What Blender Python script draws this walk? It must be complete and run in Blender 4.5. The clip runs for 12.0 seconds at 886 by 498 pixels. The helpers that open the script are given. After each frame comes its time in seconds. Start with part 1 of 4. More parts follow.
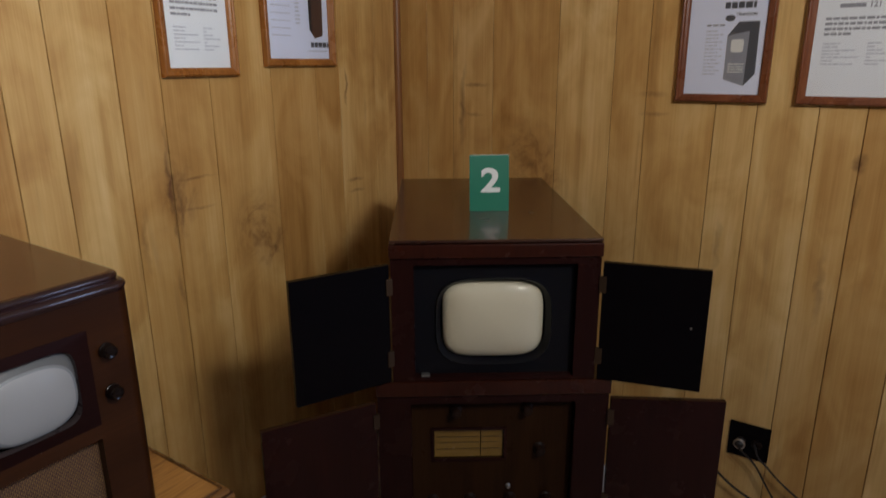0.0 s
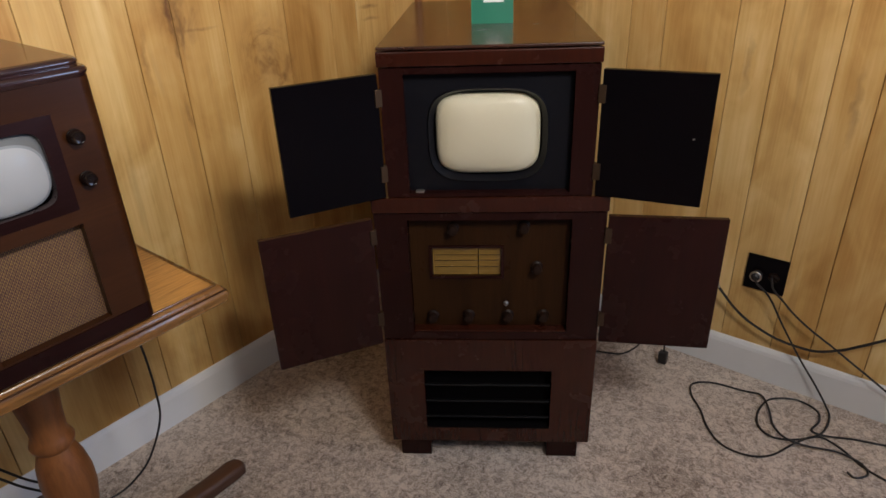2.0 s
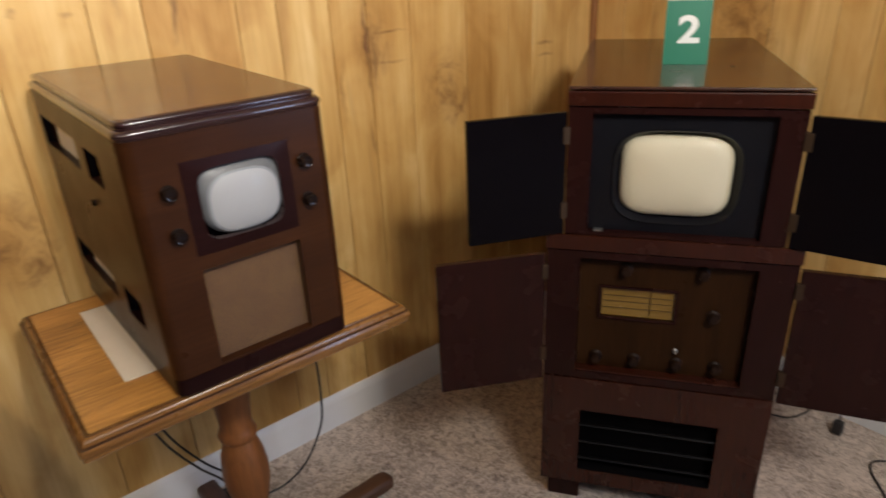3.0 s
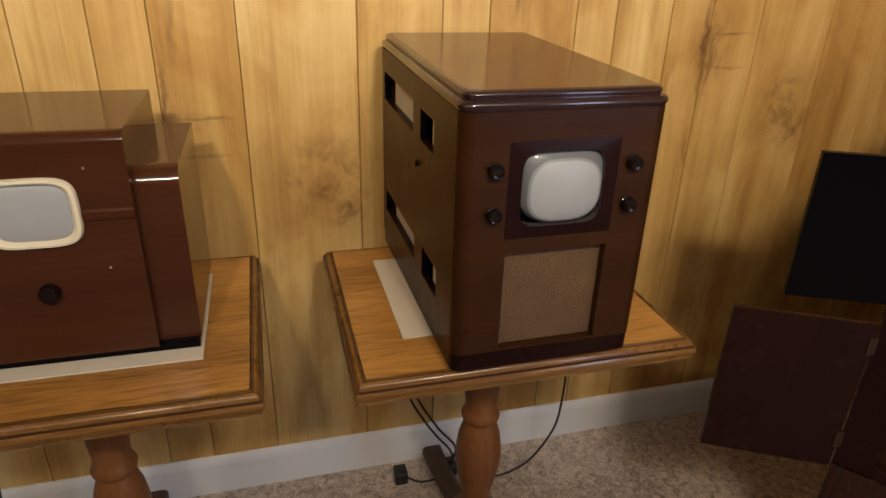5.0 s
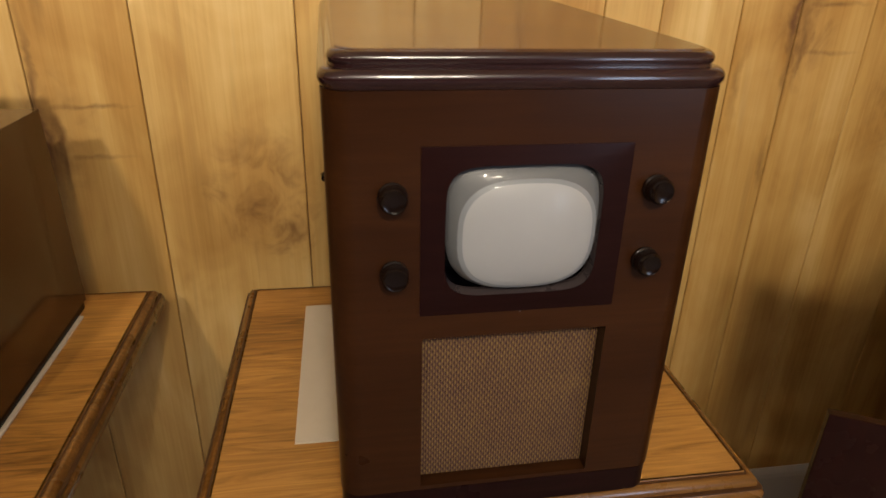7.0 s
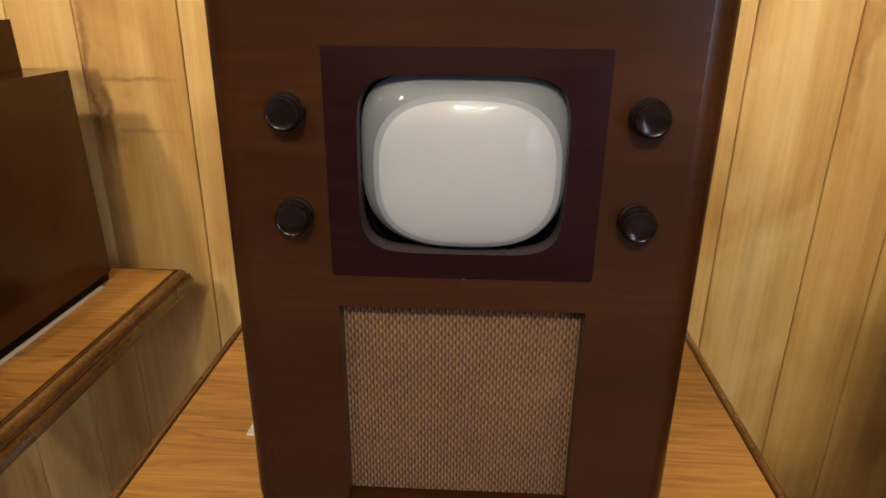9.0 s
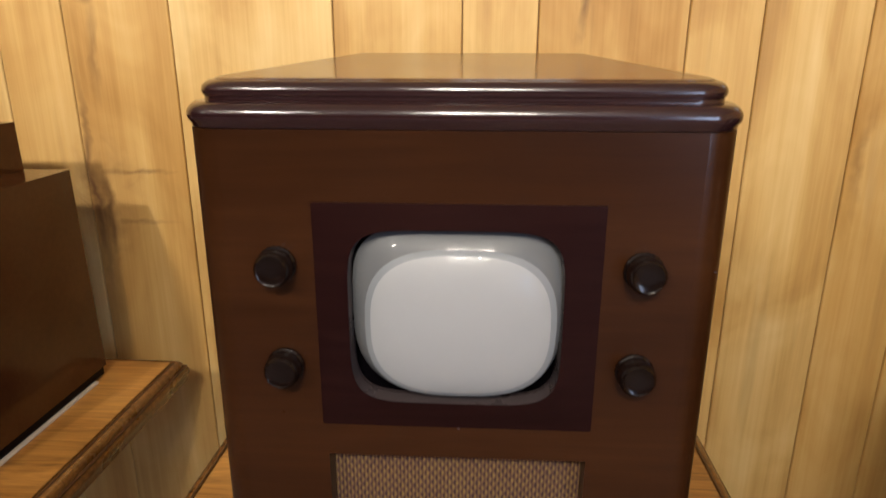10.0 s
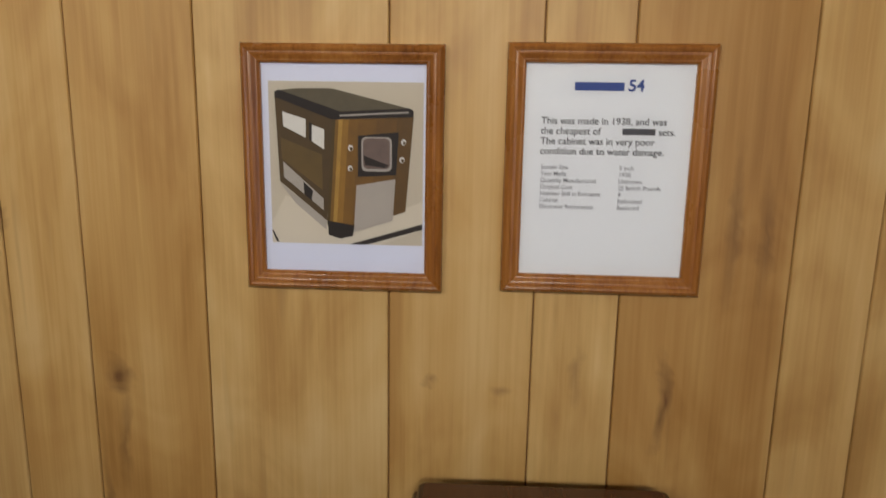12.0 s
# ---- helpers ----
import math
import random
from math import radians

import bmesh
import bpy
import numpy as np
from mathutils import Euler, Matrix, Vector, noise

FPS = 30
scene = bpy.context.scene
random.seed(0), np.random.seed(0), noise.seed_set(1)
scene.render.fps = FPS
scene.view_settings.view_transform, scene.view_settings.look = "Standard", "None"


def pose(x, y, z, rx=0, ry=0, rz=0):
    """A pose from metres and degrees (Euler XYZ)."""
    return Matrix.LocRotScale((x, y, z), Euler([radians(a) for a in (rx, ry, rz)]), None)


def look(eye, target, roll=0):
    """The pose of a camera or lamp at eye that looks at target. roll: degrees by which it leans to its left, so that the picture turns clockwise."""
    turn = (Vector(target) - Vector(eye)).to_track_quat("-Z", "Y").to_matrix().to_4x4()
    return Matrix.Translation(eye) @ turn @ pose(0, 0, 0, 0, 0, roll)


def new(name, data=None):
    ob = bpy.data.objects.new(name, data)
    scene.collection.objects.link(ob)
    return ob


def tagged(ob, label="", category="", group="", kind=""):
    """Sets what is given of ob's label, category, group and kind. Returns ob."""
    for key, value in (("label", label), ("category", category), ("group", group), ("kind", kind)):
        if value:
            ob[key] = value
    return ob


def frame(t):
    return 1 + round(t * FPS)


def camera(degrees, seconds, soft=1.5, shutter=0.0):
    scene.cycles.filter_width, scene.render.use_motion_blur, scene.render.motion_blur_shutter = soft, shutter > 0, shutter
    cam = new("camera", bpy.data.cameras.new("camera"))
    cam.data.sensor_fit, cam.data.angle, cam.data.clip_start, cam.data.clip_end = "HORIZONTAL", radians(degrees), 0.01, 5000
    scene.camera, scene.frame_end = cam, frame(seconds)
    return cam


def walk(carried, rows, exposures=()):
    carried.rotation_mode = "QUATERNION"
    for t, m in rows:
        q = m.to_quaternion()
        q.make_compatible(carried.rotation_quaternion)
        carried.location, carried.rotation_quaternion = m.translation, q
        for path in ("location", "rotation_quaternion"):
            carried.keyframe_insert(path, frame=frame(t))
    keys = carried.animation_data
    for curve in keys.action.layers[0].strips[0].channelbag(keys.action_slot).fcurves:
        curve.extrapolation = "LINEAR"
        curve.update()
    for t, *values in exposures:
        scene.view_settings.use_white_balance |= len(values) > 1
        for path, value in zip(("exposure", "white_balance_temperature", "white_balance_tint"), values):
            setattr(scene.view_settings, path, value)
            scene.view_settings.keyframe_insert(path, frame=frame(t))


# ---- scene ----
cam = camera(68.9, 12.0, shutter=0.25)
PATH = [
    (0, (0.171, 0.445, 1.577), (-0.892, 2.048, 1.028), -0.3),
    (0.5, (0.2, 0.493, 1.527), (-0.9, 1.992, 0.79), -1.9),
    (1, (0.246, 0.516, 1.491), (-0.876, 1.947, 0.659), -2.1),
    (1.5, (0.28, 0.511, 1.466), (-0.847, 1.903, 0.577), -1.9),
    (2, (0.307, 0.514, 1.443), (-0.82, 1.889, 0.527), -2.3),
    (2.5, (0.304, 0.518, 1.443), (-0.857, 1.861, 0.522), -2.5),
    (3, (0.227, 0.424, 1.467), (-1.195, 1.563, 0.641), -2.6),
    (3.5, (0.17, 0.326, 1.482), (-1.406, 1.26, 0.68), -1.1),
    (5.5, (0.057, 0.415, 1.433), (-1.709, 0.848, 0.598), 2.2),
    (6, (-0.027, 0.509, 1.417), (-1.811, 0.924, 0.612), 2.9),
    (6.5, (-0.155, 0.563, 1.403), (-1.952, 0.912, 0.598), 3.1),
    (7, (-0.265, 0.65, 1.338), (-2.06, 0.944, 0.507), 1.5),
    (9, (-0.35, 0.819, 1.224), (-2.209, 0.704, 0.497), 0.6),
    (9.5, (-0.351, 0.827, 1.238), (-2.227, 0.706, 0.556), 0.2),
    (10, (-0.381, 0.824, 1.286), (-2.289, 0.693, 0.701), 0.1),
    (10.5, (-0.414, 0.824, 1.366), (-2.339, 0.684, 0.841), 0.3),
    (11, (-0.458, 0.81, 1.568), (-2.388, 0.685, 1.06), 0.2),
    (11.5, (-0.502, 0.764, 1.669), (-2.454, 0.667, 1.246), 0.8),
    (12, (-0.56, 0.702, 1.75), (-2.523, 0.595, 1.383), 1.0),
]
walk(cam, [(t, look(eye, target, roll)) for t, eye, target, roll in PATH],
     exposures=[(0.0, -1.30, 6150, 10), (0.5, -1.08, 6500, 10), (1.0, -0.78, 6550, 10), (2.5, -0.22, 6250, 10), (3.5, -0.18, 7200, 10), (5.5, -0.55, 7700, 10), (6.5, -0.46, 7800, 10), (7.0, -0.50, 7800, 10),
                (9.0, -0.15, 7500, 10), (9.5, -0.10, 7400, 10), (10.0, -0.13, 6950, 10), (10.5, -0.37, 6650, 10), (11.0, -0.80, 6500, 10), (11.5, -1.27, 6600, 10), (12.0, -1.64, 6650, 10)])

# ---- light ----
world = bpy.data.worlds.new("room_world")
scene.world = world
world.use_nodes = True
world.node_tree.nodes["Background"].inputs[0].default_value = (0.9, 0.93, 1.0, 1)
world.node_tree.nodes["Background"].inputs[1].default_value = 0.01


def ceiling_lamp(name, eye, aim, watts, radius, colour, spread=180):
    """A small round lamp under the ceiling, tilted towards the wall it lights."""
    data = bpy.data.lights.new(name, "AREA")
    data.shape, data.size, data.energy, data.color, data.spread = "DISK", 2 * radius, watts, colour, radians(spread)
    ob = new(name, data)
    ob.matrix_world = look(eye, aim)
    return ob


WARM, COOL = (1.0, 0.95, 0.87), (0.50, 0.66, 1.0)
ceiling_lamp("unseen_ceiling_light", (0.95, -0.15, 2.37), (-1.43, -0.05, 1.95), 11.5, 0.08, WARM, 88)
ceiling_lamp("unseen_ceiling_light", (0.85, 0.76, 2.37), (-1.43, 0.72, 1.95), 10.0, 0.08, WARM, 88)
ceiling_lamp("unseen_ceiling_light", (0.90, 1.02, 2.37), (-1.43, 1.75, 1.75), 7.5, 0.10, WARM, 110)
# Added without a known source: brightens the north wall, its wide disk softens shadows.
ceiling_lamp("unseen_ceiling_light", (1.05, 0.85, 2.37), (0.10, 2.54, 1.68), 30.0, 0.30, WARM, 132)
# Extra lamp with no known source, added for softer light overall.
ceiling_lamp("unseen_ceiling_light", (0.95, -1.35, 2.37), (-1.43, -1.25, 1.95), 10.0, 0.08, WARM, 108)
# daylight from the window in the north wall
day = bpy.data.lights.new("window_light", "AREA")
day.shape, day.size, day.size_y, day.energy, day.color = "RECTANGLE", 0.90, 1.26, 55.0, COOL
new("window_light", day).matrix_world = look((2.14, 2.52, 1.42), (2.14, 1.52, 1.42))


# ---- materials ----
def nodes_of(name):
    m = bpy.data.materials.new(name)
    m.use_nodes = True
    return m, m.node_tree.nodes, m.node_tree.links, m.node_tree.nodes["Principled BSDF"]


def ramp(nodes, stops):
    r = nodes.new("ShaderNodeValToRGB")
    el = r.color_ramp.elements
    while len(el) < len(stops):
        el.new(0.5)
    for e, (p, c) in zip(el, stops):
        e.position, e.color = p, (*c, 1)
    return r


def mixed(nodes, links, fac, a, b, mode="MIX"):
    n = nodes.new("ShaderNodeMix")
    n.data_type, n.blend_type = "RGBA", mode
    for sock, v in ((n.inputs[0], fac), (n.inputs[6], a), (n.inputs[7], b)):
        if isinstance(v, (int, float)):
            sock.default_value = v
        elif isinstance(v, tuple):
            sock.default_value = (*v, 1)
        else:
            links.new(v, sock)
    return n.outputs[2]


def maths(nodes, links, op, a, b=0.0, clamp=False):
    n = nodes.new("ShaderNodeMath")
    n.operation, n.use_clamp = op, clamp
    for sock, v in zip(n.inputs, (a, b)):
        if isinstance(v, (int, float)):
            sock.default_value = v
        else:
            links.new(v, sock)
    return n.outputs[0]


def coords(nodes, links, scale, spread=0.0, world_space=False):
    """Object coordinates, scaled, each object shifted by its own random amount."""
    if world_space:
        src = nodes.new("ShaderNodeNewGeometry").outputs["Position"]
    else:
        src = nodes.new("ShaderNodeTexCoord").outputs["Object"]
    if spread:
        info = nodes.new("ShaderNodeObjectInfo")
        add = nodes.new("ShaderNodeVectorMath")
        add.operation = "ADD"
        com = nodes.new("ShaderNodeCombineXYZ")
        for i in range(3):
            links.new(maths(nodes, links, "MULTIPLY", info.outputs["Random"], spread * (1 + 0.7 * i)), com.inputs[i])
        links.new(src, add.inputs[0])
        links.new(com.outputs[0], add.inputs[1])
        src = add.outputs[0]
    m = nodes.new("ShaderNodeMapping")
    m.inputs["Scale"].default_value = scale
    links.new(src, m.inputs[0])
    return m.outputs[0]


def noise_of(nodes, links, vec, scale, detail=4.0, rough=0.55, distort=0.0):
    n = nodes.new("ShaderNodeTexNoise")
    n.inputs["Scale"].default_value = scale
    n.inputs["Detail"].default_value = detail
    n.inputs["Roughness"].default_value = rough
    n.inputs["Distortion"].default_value = distort
    links.new(vec, n.inputs["Vector"])
    return n.outputs["Fac"]


def bumped(nodes, links, bsdf, height, strength, distance):
    b = nodes.new("ShaderNodeBump")
    b.inputs["Strength"].default_value, b.inputs["Distance"].default_value = strength, distance
    links.new(height, b.inputs["Height"])
    links.new(b.outputs[0], bsdf.inputs["Normal"])


def wood(name, dark, mid, light, grain=(60, 60, 3), rough=0.3, coat=0.0, streak=0.5, bump=0.1, spread=7.0, spec=0.5, curl=0.3, coat_rough=0.08):
    """Varnished wood; the smallest number of grain is the direction in which it runs."""
    m, n, l, p = nodes_of(name)
    fine = noise_of(n, l, coords(n, l, grain, spread), 3.0, 6, 0.6, curl)
    broad = noise_of(n, l, coords(n, l, tuple(g * 0.12 for g in grain), spread), 2.0, 3, 0.5, 0.2)
    f = maths(n, l, "ADD", maths(n, l, "MULTIPLY", fine, streak), maths(n, l, "MULTIPLY", broad, 1 - streak))
    r = ramp(n, [(0.34, dark), (0.5, mid), (0.68, light)])
    l.new(f, r.inputs[0])
    l.new(r.outputs[0], p.inputs["Base Color"])
    smudge = noise_of(n, l, coords(n, l, (1, 1, 1), spread), 9.0, 4, 0.6)
    l.new(maths(n, l, "ADD", maths(n, l, "MULTIPLY", smudge, 0.18), rough - 0.09), p.inputs["Roughness"])
    p.inputs["Coat Weight"].default_value, p.inputs["Coat Roughness"].default_value = coat, coat_rough
    p.inputs["Specular IOR Level"].default_value = spec
    if bump:
        bumped(n, l, p, fine, bump, 0.001)
    return m


def plain(name, colour, rough=0.5, metal=0.0, vary=0.12, scale=30.0, bump=0.0, coat=0.0, spec=0.5):
    m, n, l, p = nodes_of(name)
    f = noise_of(n, l, coords(n, l, (1, 1, 1), 5.0), scale, 5, 0.6)
    c = mixed(n, l, f, tuple(v * (1 - vary) for v in colour), tuple(min(1, v * (1 + vary)) for v in colour))
    l.new(c, p.inputs["Base Color"])
    l.new(maths(n, l, "ADD", maths(n, l, "MULTIPLY", f, 0.16), rough - 0.08), p.inputs["Roughness"])
    p.inputs["Metallic"].default_value = metal
    p.inputs["Specular IOR Level"].default_value = spec
    p.inputs["Coat Weight"].default_value = coat
    if bump:
        bumped(n, l, p, f, bump, 0.002)
    return m


def panelling(name, axis, marks):
    """Smooth printed boards with soft tone; marks: kind, place along the wall, height, half width, half height, depth of tone."""
    m, n, l, p = nodes_of(name)
    info = n.new("ShaderNodeObjectInfo")
    grain = noise_of(n, l, coords(n, l, (90, 90, 2.2), 9.0), 1.6, 4, 0.6, 0.3)
    streaks = noise_of(n, l, coords(n, l, (9, 9, 0.45), 9.0), 1.5, 2.5, 0.5, 0.5)
    clouds = noise_of(n, l, coords(n, l, (3.6, 3.6, 1.7), 9.0), 2.0, 3, 0.5, 1.2)
    f = maths(n, l, "ADD", maths(n, l, "MULTIPLY", streaks, 0.40), maths(n, l, "ADD", maths(n, l, "MULTIPLY", clouds, 0.42), maths(n, l, "MULTIPLY", grain, 0.18)))
    r = ramp(n, [(0.33, (0.400, 0.212, 0.062)), (0.44, (0.535, 0.312, 0.102)), (0.53, (0.640, 0.408, 0.150)), (0.64, (0.735, 0.515, 0.228))])
    l.new(f, r.inputs[0])
    tone = ramp(n, [(0.0, (0.84, 0.76, 0.66)), (0.35, (0.95, 0.91, 0.85)), (0.7, (1.01, 1.02, 1.04)), (1.0, (1.08, 1.13, 1.22))])
    l.new(info.outputs["Random"], tone.inputs[0])
    col = mixed(n, l, 1.0, r.outputs[0], tone.outputs[0], "MULTIPLY")
    # a few long thin flecks
    fleck = noise_of(n, l, coords(n, l, (34, 34, 3.0), 11.0), 1.0, 2, 0.5, 0.2)
    fr = ramp(n, [(0.64, (0, 0, 0)), (0.80, (1, 1, 1))])
    l.new(fleck, fr.inputs[0])
    col = mixed(n, l, maths(n, l, "MULTIPLY", fr.outputs[0], 0.35), col, (0.27, 0.145, 0.050))
    # veins, cross lines and curls at their own places
    place = n.new("ShaderNodeSeparateXYZ")
    l.new(n.new("ShaderNodeNewGeometry").outputs["Position"], place.inputs[0])
    warp_a = maths(n, l, "SUBTRACT", noise_of(n, l, coords(n, l, (11, 11, 11), 0, True), 1.0, 3, 0.55, 0.5), 0.5)
    warp_b = maths(n, l, "SUBTRACT", noise_of(n, l, coords(n, l, (11, 11, 11), 0, True), 2.1, 3, 0.55, 0.8), 0.5)
    fray = noise_of(n, l, coords(n, l, (60, 60, 14), 0, True), 1.0, 3, 0.6, 0.6)
    breaks = noise_of(n, l, coords(n, l, (22, 22, 16), 0, True), 1.0, 3, 0.55, 0.9)
    along = maths(n, l, "ADD", place.outputs[axis], maths(n, l, "MULTIPLY", warp_a, 0.055))
    up = maths(n, l, "ADD", place.outputs[2], maths(n, l, "MULTIPLY", warp_b, 0.055))
    level = maths(n, l, "ADD", place.outputs[2], maths(n, l, "MULTIPLY", warp_b, 0.016))
    ridge = noise_of(n, l, coords(n, l, (10, 10, 9), 0, True), 1.0, 3.0, 0.55, 1.6)
    ridge = maths(n, l, "SUBTRACT", 1.0, maths(n, l, "MULTIPLY", maths(n, l, "ABSOLUTE", maths(n, l, "SUBTRACT", ridge, 0.5)), 8.0), True)
    swirl = maths(n, l, "MULTIPLY", ridge, maths(n, l, "MULTIPLY", maths(n, l, "SUBTRACT", breaks, 0.33), 4.0, True))
    totals = {}
    for kind, at, h, w, length, depth in marks:
        a = maths(n, l, "DIVIDE", maths(n, l, "SUBTRACT", along, at), w)
        b = maths(n, l, "DIVIDE", maths(n, l, "SUBTRACT", level if kind == "line" else up, h), length)
        d = maths(n, l, "SQRT", maths(n, l, "ADD", maths(n, l, "MULTIPLY", a, a), maths(n, l, "MULTIPLY", b, b)))
        k = maths(n, l, "SUBTRACT", 1.0, d, True)
        if kind == "curl":
            # a soft swirl: bands of tone that bend round the knot and break up
            k = maths(n, l, "MULTIPLY", k, 1.7, True)
            k = maths(n, l, "MULTIPLY", k, maths(n, l, "ADD", maths(n, l, "MULTIPLY", swirl, 0.9), 0.08), True)
        elif kind == "blot":
            k = maths(n, l, "MULTIPLY", k, maths(n, l, "ADD", maths(n, l, "MULTIPLY", breaks, 1.3), 0.2), True)
        else:
            k = maths(n, l, "MULTIPLY", k, maths(n, l, "ADD", maths(n, l, "MULTIPLY", fray, 1.5), 0.25), True)
        k = maths(n, l, "MULTIPLY", k, depth)
        key = {"curl": "soft", "blot": "wide"}.get(kind, "hard")
        totals[key] = maths(n, l, "MAXIMUM", totals[key], k) if key in totals else k
    if "wide" in totals:
        col = mixed(n, l, totals["wide"], col, (0.400, 0.205, 0.058))
    if "soft" in totals:
        col = mixed(n, l, totals["soft"], col, (0.200, 0.088, 0.030))
    if "hard" in totals:
        col = mixed(n, l, totals["hard"], col, (0.150, 0.066, 0.026))
    l.new(col, p.inputs["Base Color"])
    l.new(maths(n, l, "ADD", maths(n, l, "MULTIPLY", clouds, 0.2), 0.38), p.inputs["Roughness"])
    p.inputs["Specular IOR Level"].default_value = 0.35
    bumped(n, l, p, grain, 0.06, 0.001)
    return m


def carpet_material():
    m, n, l, p = nodes_of("carpet_pile")
    big = noise_of(n, l, coords(n, l, (1, 1, 1)), 3.0, 3, 0.55, 0.4)
    mid = noise_of(n, l, coords(n, l, (1, 1, 1)), 46.0, 4, 0.6, 1.0)
    fine = noise_of(n, l, coords(n, l, (1, 1, 1)), 190.0, 3, 0.65, 0.6)
    f = maths(n, l, "ADD", maths(n, l, "MULTIPLY", fine, 0.34), maths(n, l, "ADD", maths(n, l, "MULTIPLY", mid, 0.44), maths(n, l, "MULTIPLY", big, 0.22)))
    r = ramp(n, [(0.39, (0.190, 0.138, 0.106)), (0.475, (0.430, 0.345, 0.285)), (0.565, (0.690, 0.585, 0.500))])
    l.new(f, r.inputs[0])
    l.new(r.outputs[0], p.inputs["Base Color"])
    p.inputs["Roughness"].default_value = 0.95
    p.inputs["Specular IOR Level"].default_value = 0.1
    p.inputs["Sheen Weight"].default_value = 0.25
    h = maths(n, l, "ADD", maths(n, l, "MULTIPLY", fine, 0.6), maths(n, l, "MULTIPLY", mid, 0.7))
    bumped(n, l, p, h, 0.9, 0.009)
    return m


def cloth_material():
    m, n, l, p = nodes_of("speaker_cloth")
    v = coords(n, l, (1, 1, 1))
    sep = n.new("ShaderNodeSeparateXYZ")
    l.new(v, sep.inputs[0])
    # warp and weft of a coarse basket weave: raised yellowish floats, staggered row by row
    wx = maths(n, l, "SINE", maths(n, l, "MULTIPLY", sep.outputs[0], 1150.0))
    wz = maths(n, l, "SINE", maths(n, l, "MULTIPLY", sep.outputs[2], 810.0))
    rib = maths(n, l, "SINE", maths(n, l, "MULTIPLY", sep.outputs[0], 2300.0))
    weave = maths(n, l, "ADD", maths(n, l, "MULTIPLY", maths(n, l, "MULTIPLY", wx, wz), 0.32), maths(n, l, "ADD", maths(n, l, "MULTIPLY", rib, 0.24), 0.46))
    spots = noise_of(n, l, v, 300.0, 3, 0.6)
    broad = noise_of(n, l, v, 18.0, 3, 0.5)
    f = maths(n, l, "ADD", maths(n, l, "MULTIPLY", weave, 0.48), maths(n, l, "ADD", maths(n, l, "MULTIPLY", spots, 0.37), maths(n, l, "MULTIPLY", broad, 0.15)))
    r = ramp(n, [(0.26, (0.040, 0.015, 0.015)), (0.46, (0.110, 0.050, 0.028)), (0.72, (0.235, 0.145, 0.042))])
    l.new(f, r.inputs[0])
    l.new(r.outputs[0], p.inputs["Base Color"])
    p.inputs["Roughness"].default_value = 0.85
    bumped(n, l, p, weave, 0.8, 0.0012)
    return m


def pane_material():
    m, n, l, p = nodes_of("frame_glass")
    n.remove(p)
    mix, clear, gloss, fres = (n.new("ShaderNode" + k) for k in ("MixShader", "BsdfTransparent", "BsdfGlossy", "Fresnel"))
    fres.inputs[0].default_value = 1.45
    gloss.inputs["Roughness"].default_value = 0.01
    l.new(fres.outputs[0], mix.inputs[0])
    l.new(clear.outputs[0], mix.inputs[1])
    l.new(gloss.outputs[0], mix.inputs[2])
    l.new(mix.outputs[0], n["Material Output"].inputs["Surface"])
    return m


def branch(at, h):
    """A dark sinuous vein down a board with two cross lines and a soft smear."""
    return [("vein", at, h + 0.02, 0.011, 0.21, 0.9), ("vein", at + 0.020, h - 0.03, 0.011, 0.10, 0.8), ("vein", at + 0.004, h + 0.035, 0.022, 0.030, 0.7), ("vein", at + 0.018, h - 0.045, 0.024, 0.026, 0.75),
            ("line", at + 0.075, h + 0.035, 0.085, 0.006, 0.6), ("line", at + 0.070, h - 0.052, 0.080, 0.006, 0.42), ("curl", at + 0.02, h - 0.01, 0.075, 0.13, 0.5), ("blot", at + 0.01, h - 0.02, 0.085, 0.24, 0.5)]


def curls(at, h):
    """Soft curled figure round two knots."""
    return [("blot", at + 0.01, h - 0.03, 0.15, 0.19, 0.75), ("curl", at, h, 0.120, 0.140, 0.55), ("curl", at + 0.055, h - 0.075, 0.075, 0.085, 0.60), ("vein", at + 0.005, h - 0.035, 0.020, 0.022, 0.6), ("vein", at + 0.06, h - 0.085, 0.020, 0.026, 0.55)]


MARKS_LEFT = branch(0.155, 1.055) + curls(0.490, 0.935) + branch(1.500, 1.235) + curls(1.800, 1.085) + [
    ("vein", 0.182, 1.385, 0.024, 0.034, 0.85), ("vein", 0.188, 1.29, 0.012, 0.10, 0.5), ("vein", 0.962, 1.375, 0.012, 0.085, 0.9), ("vein", 1.040, 1.63, 0.014, 0.13, 0.55), ("vein", 1.085, 1.61, 0.010, 0.11, 0.5),
    ("vein", 0.845, 1.41, 0.014, 0.05, 0.35), ("vein", 2.235, 1.50, 0.009, 0.09, 0.8), ("line", 2.27, 1.165, 0.055, 0.009, 0.6), ("line", 2.27, 1.125, 0.055, 0.008, 0.45), ("vein", 1.495, 0.96, 0.012, 0.07, 0.5),
    ("vein", 0.640, 1.395, 0.016, 0.010, 0.4), ("line", 0.745, 1.385, 0.020, 0.010, 0.5), ("vein", 0.02, 1.62, 0.018, 0.022, 0.6), ("vein", 1.41, 1.12, 0.012, 0.10, 0.4)]
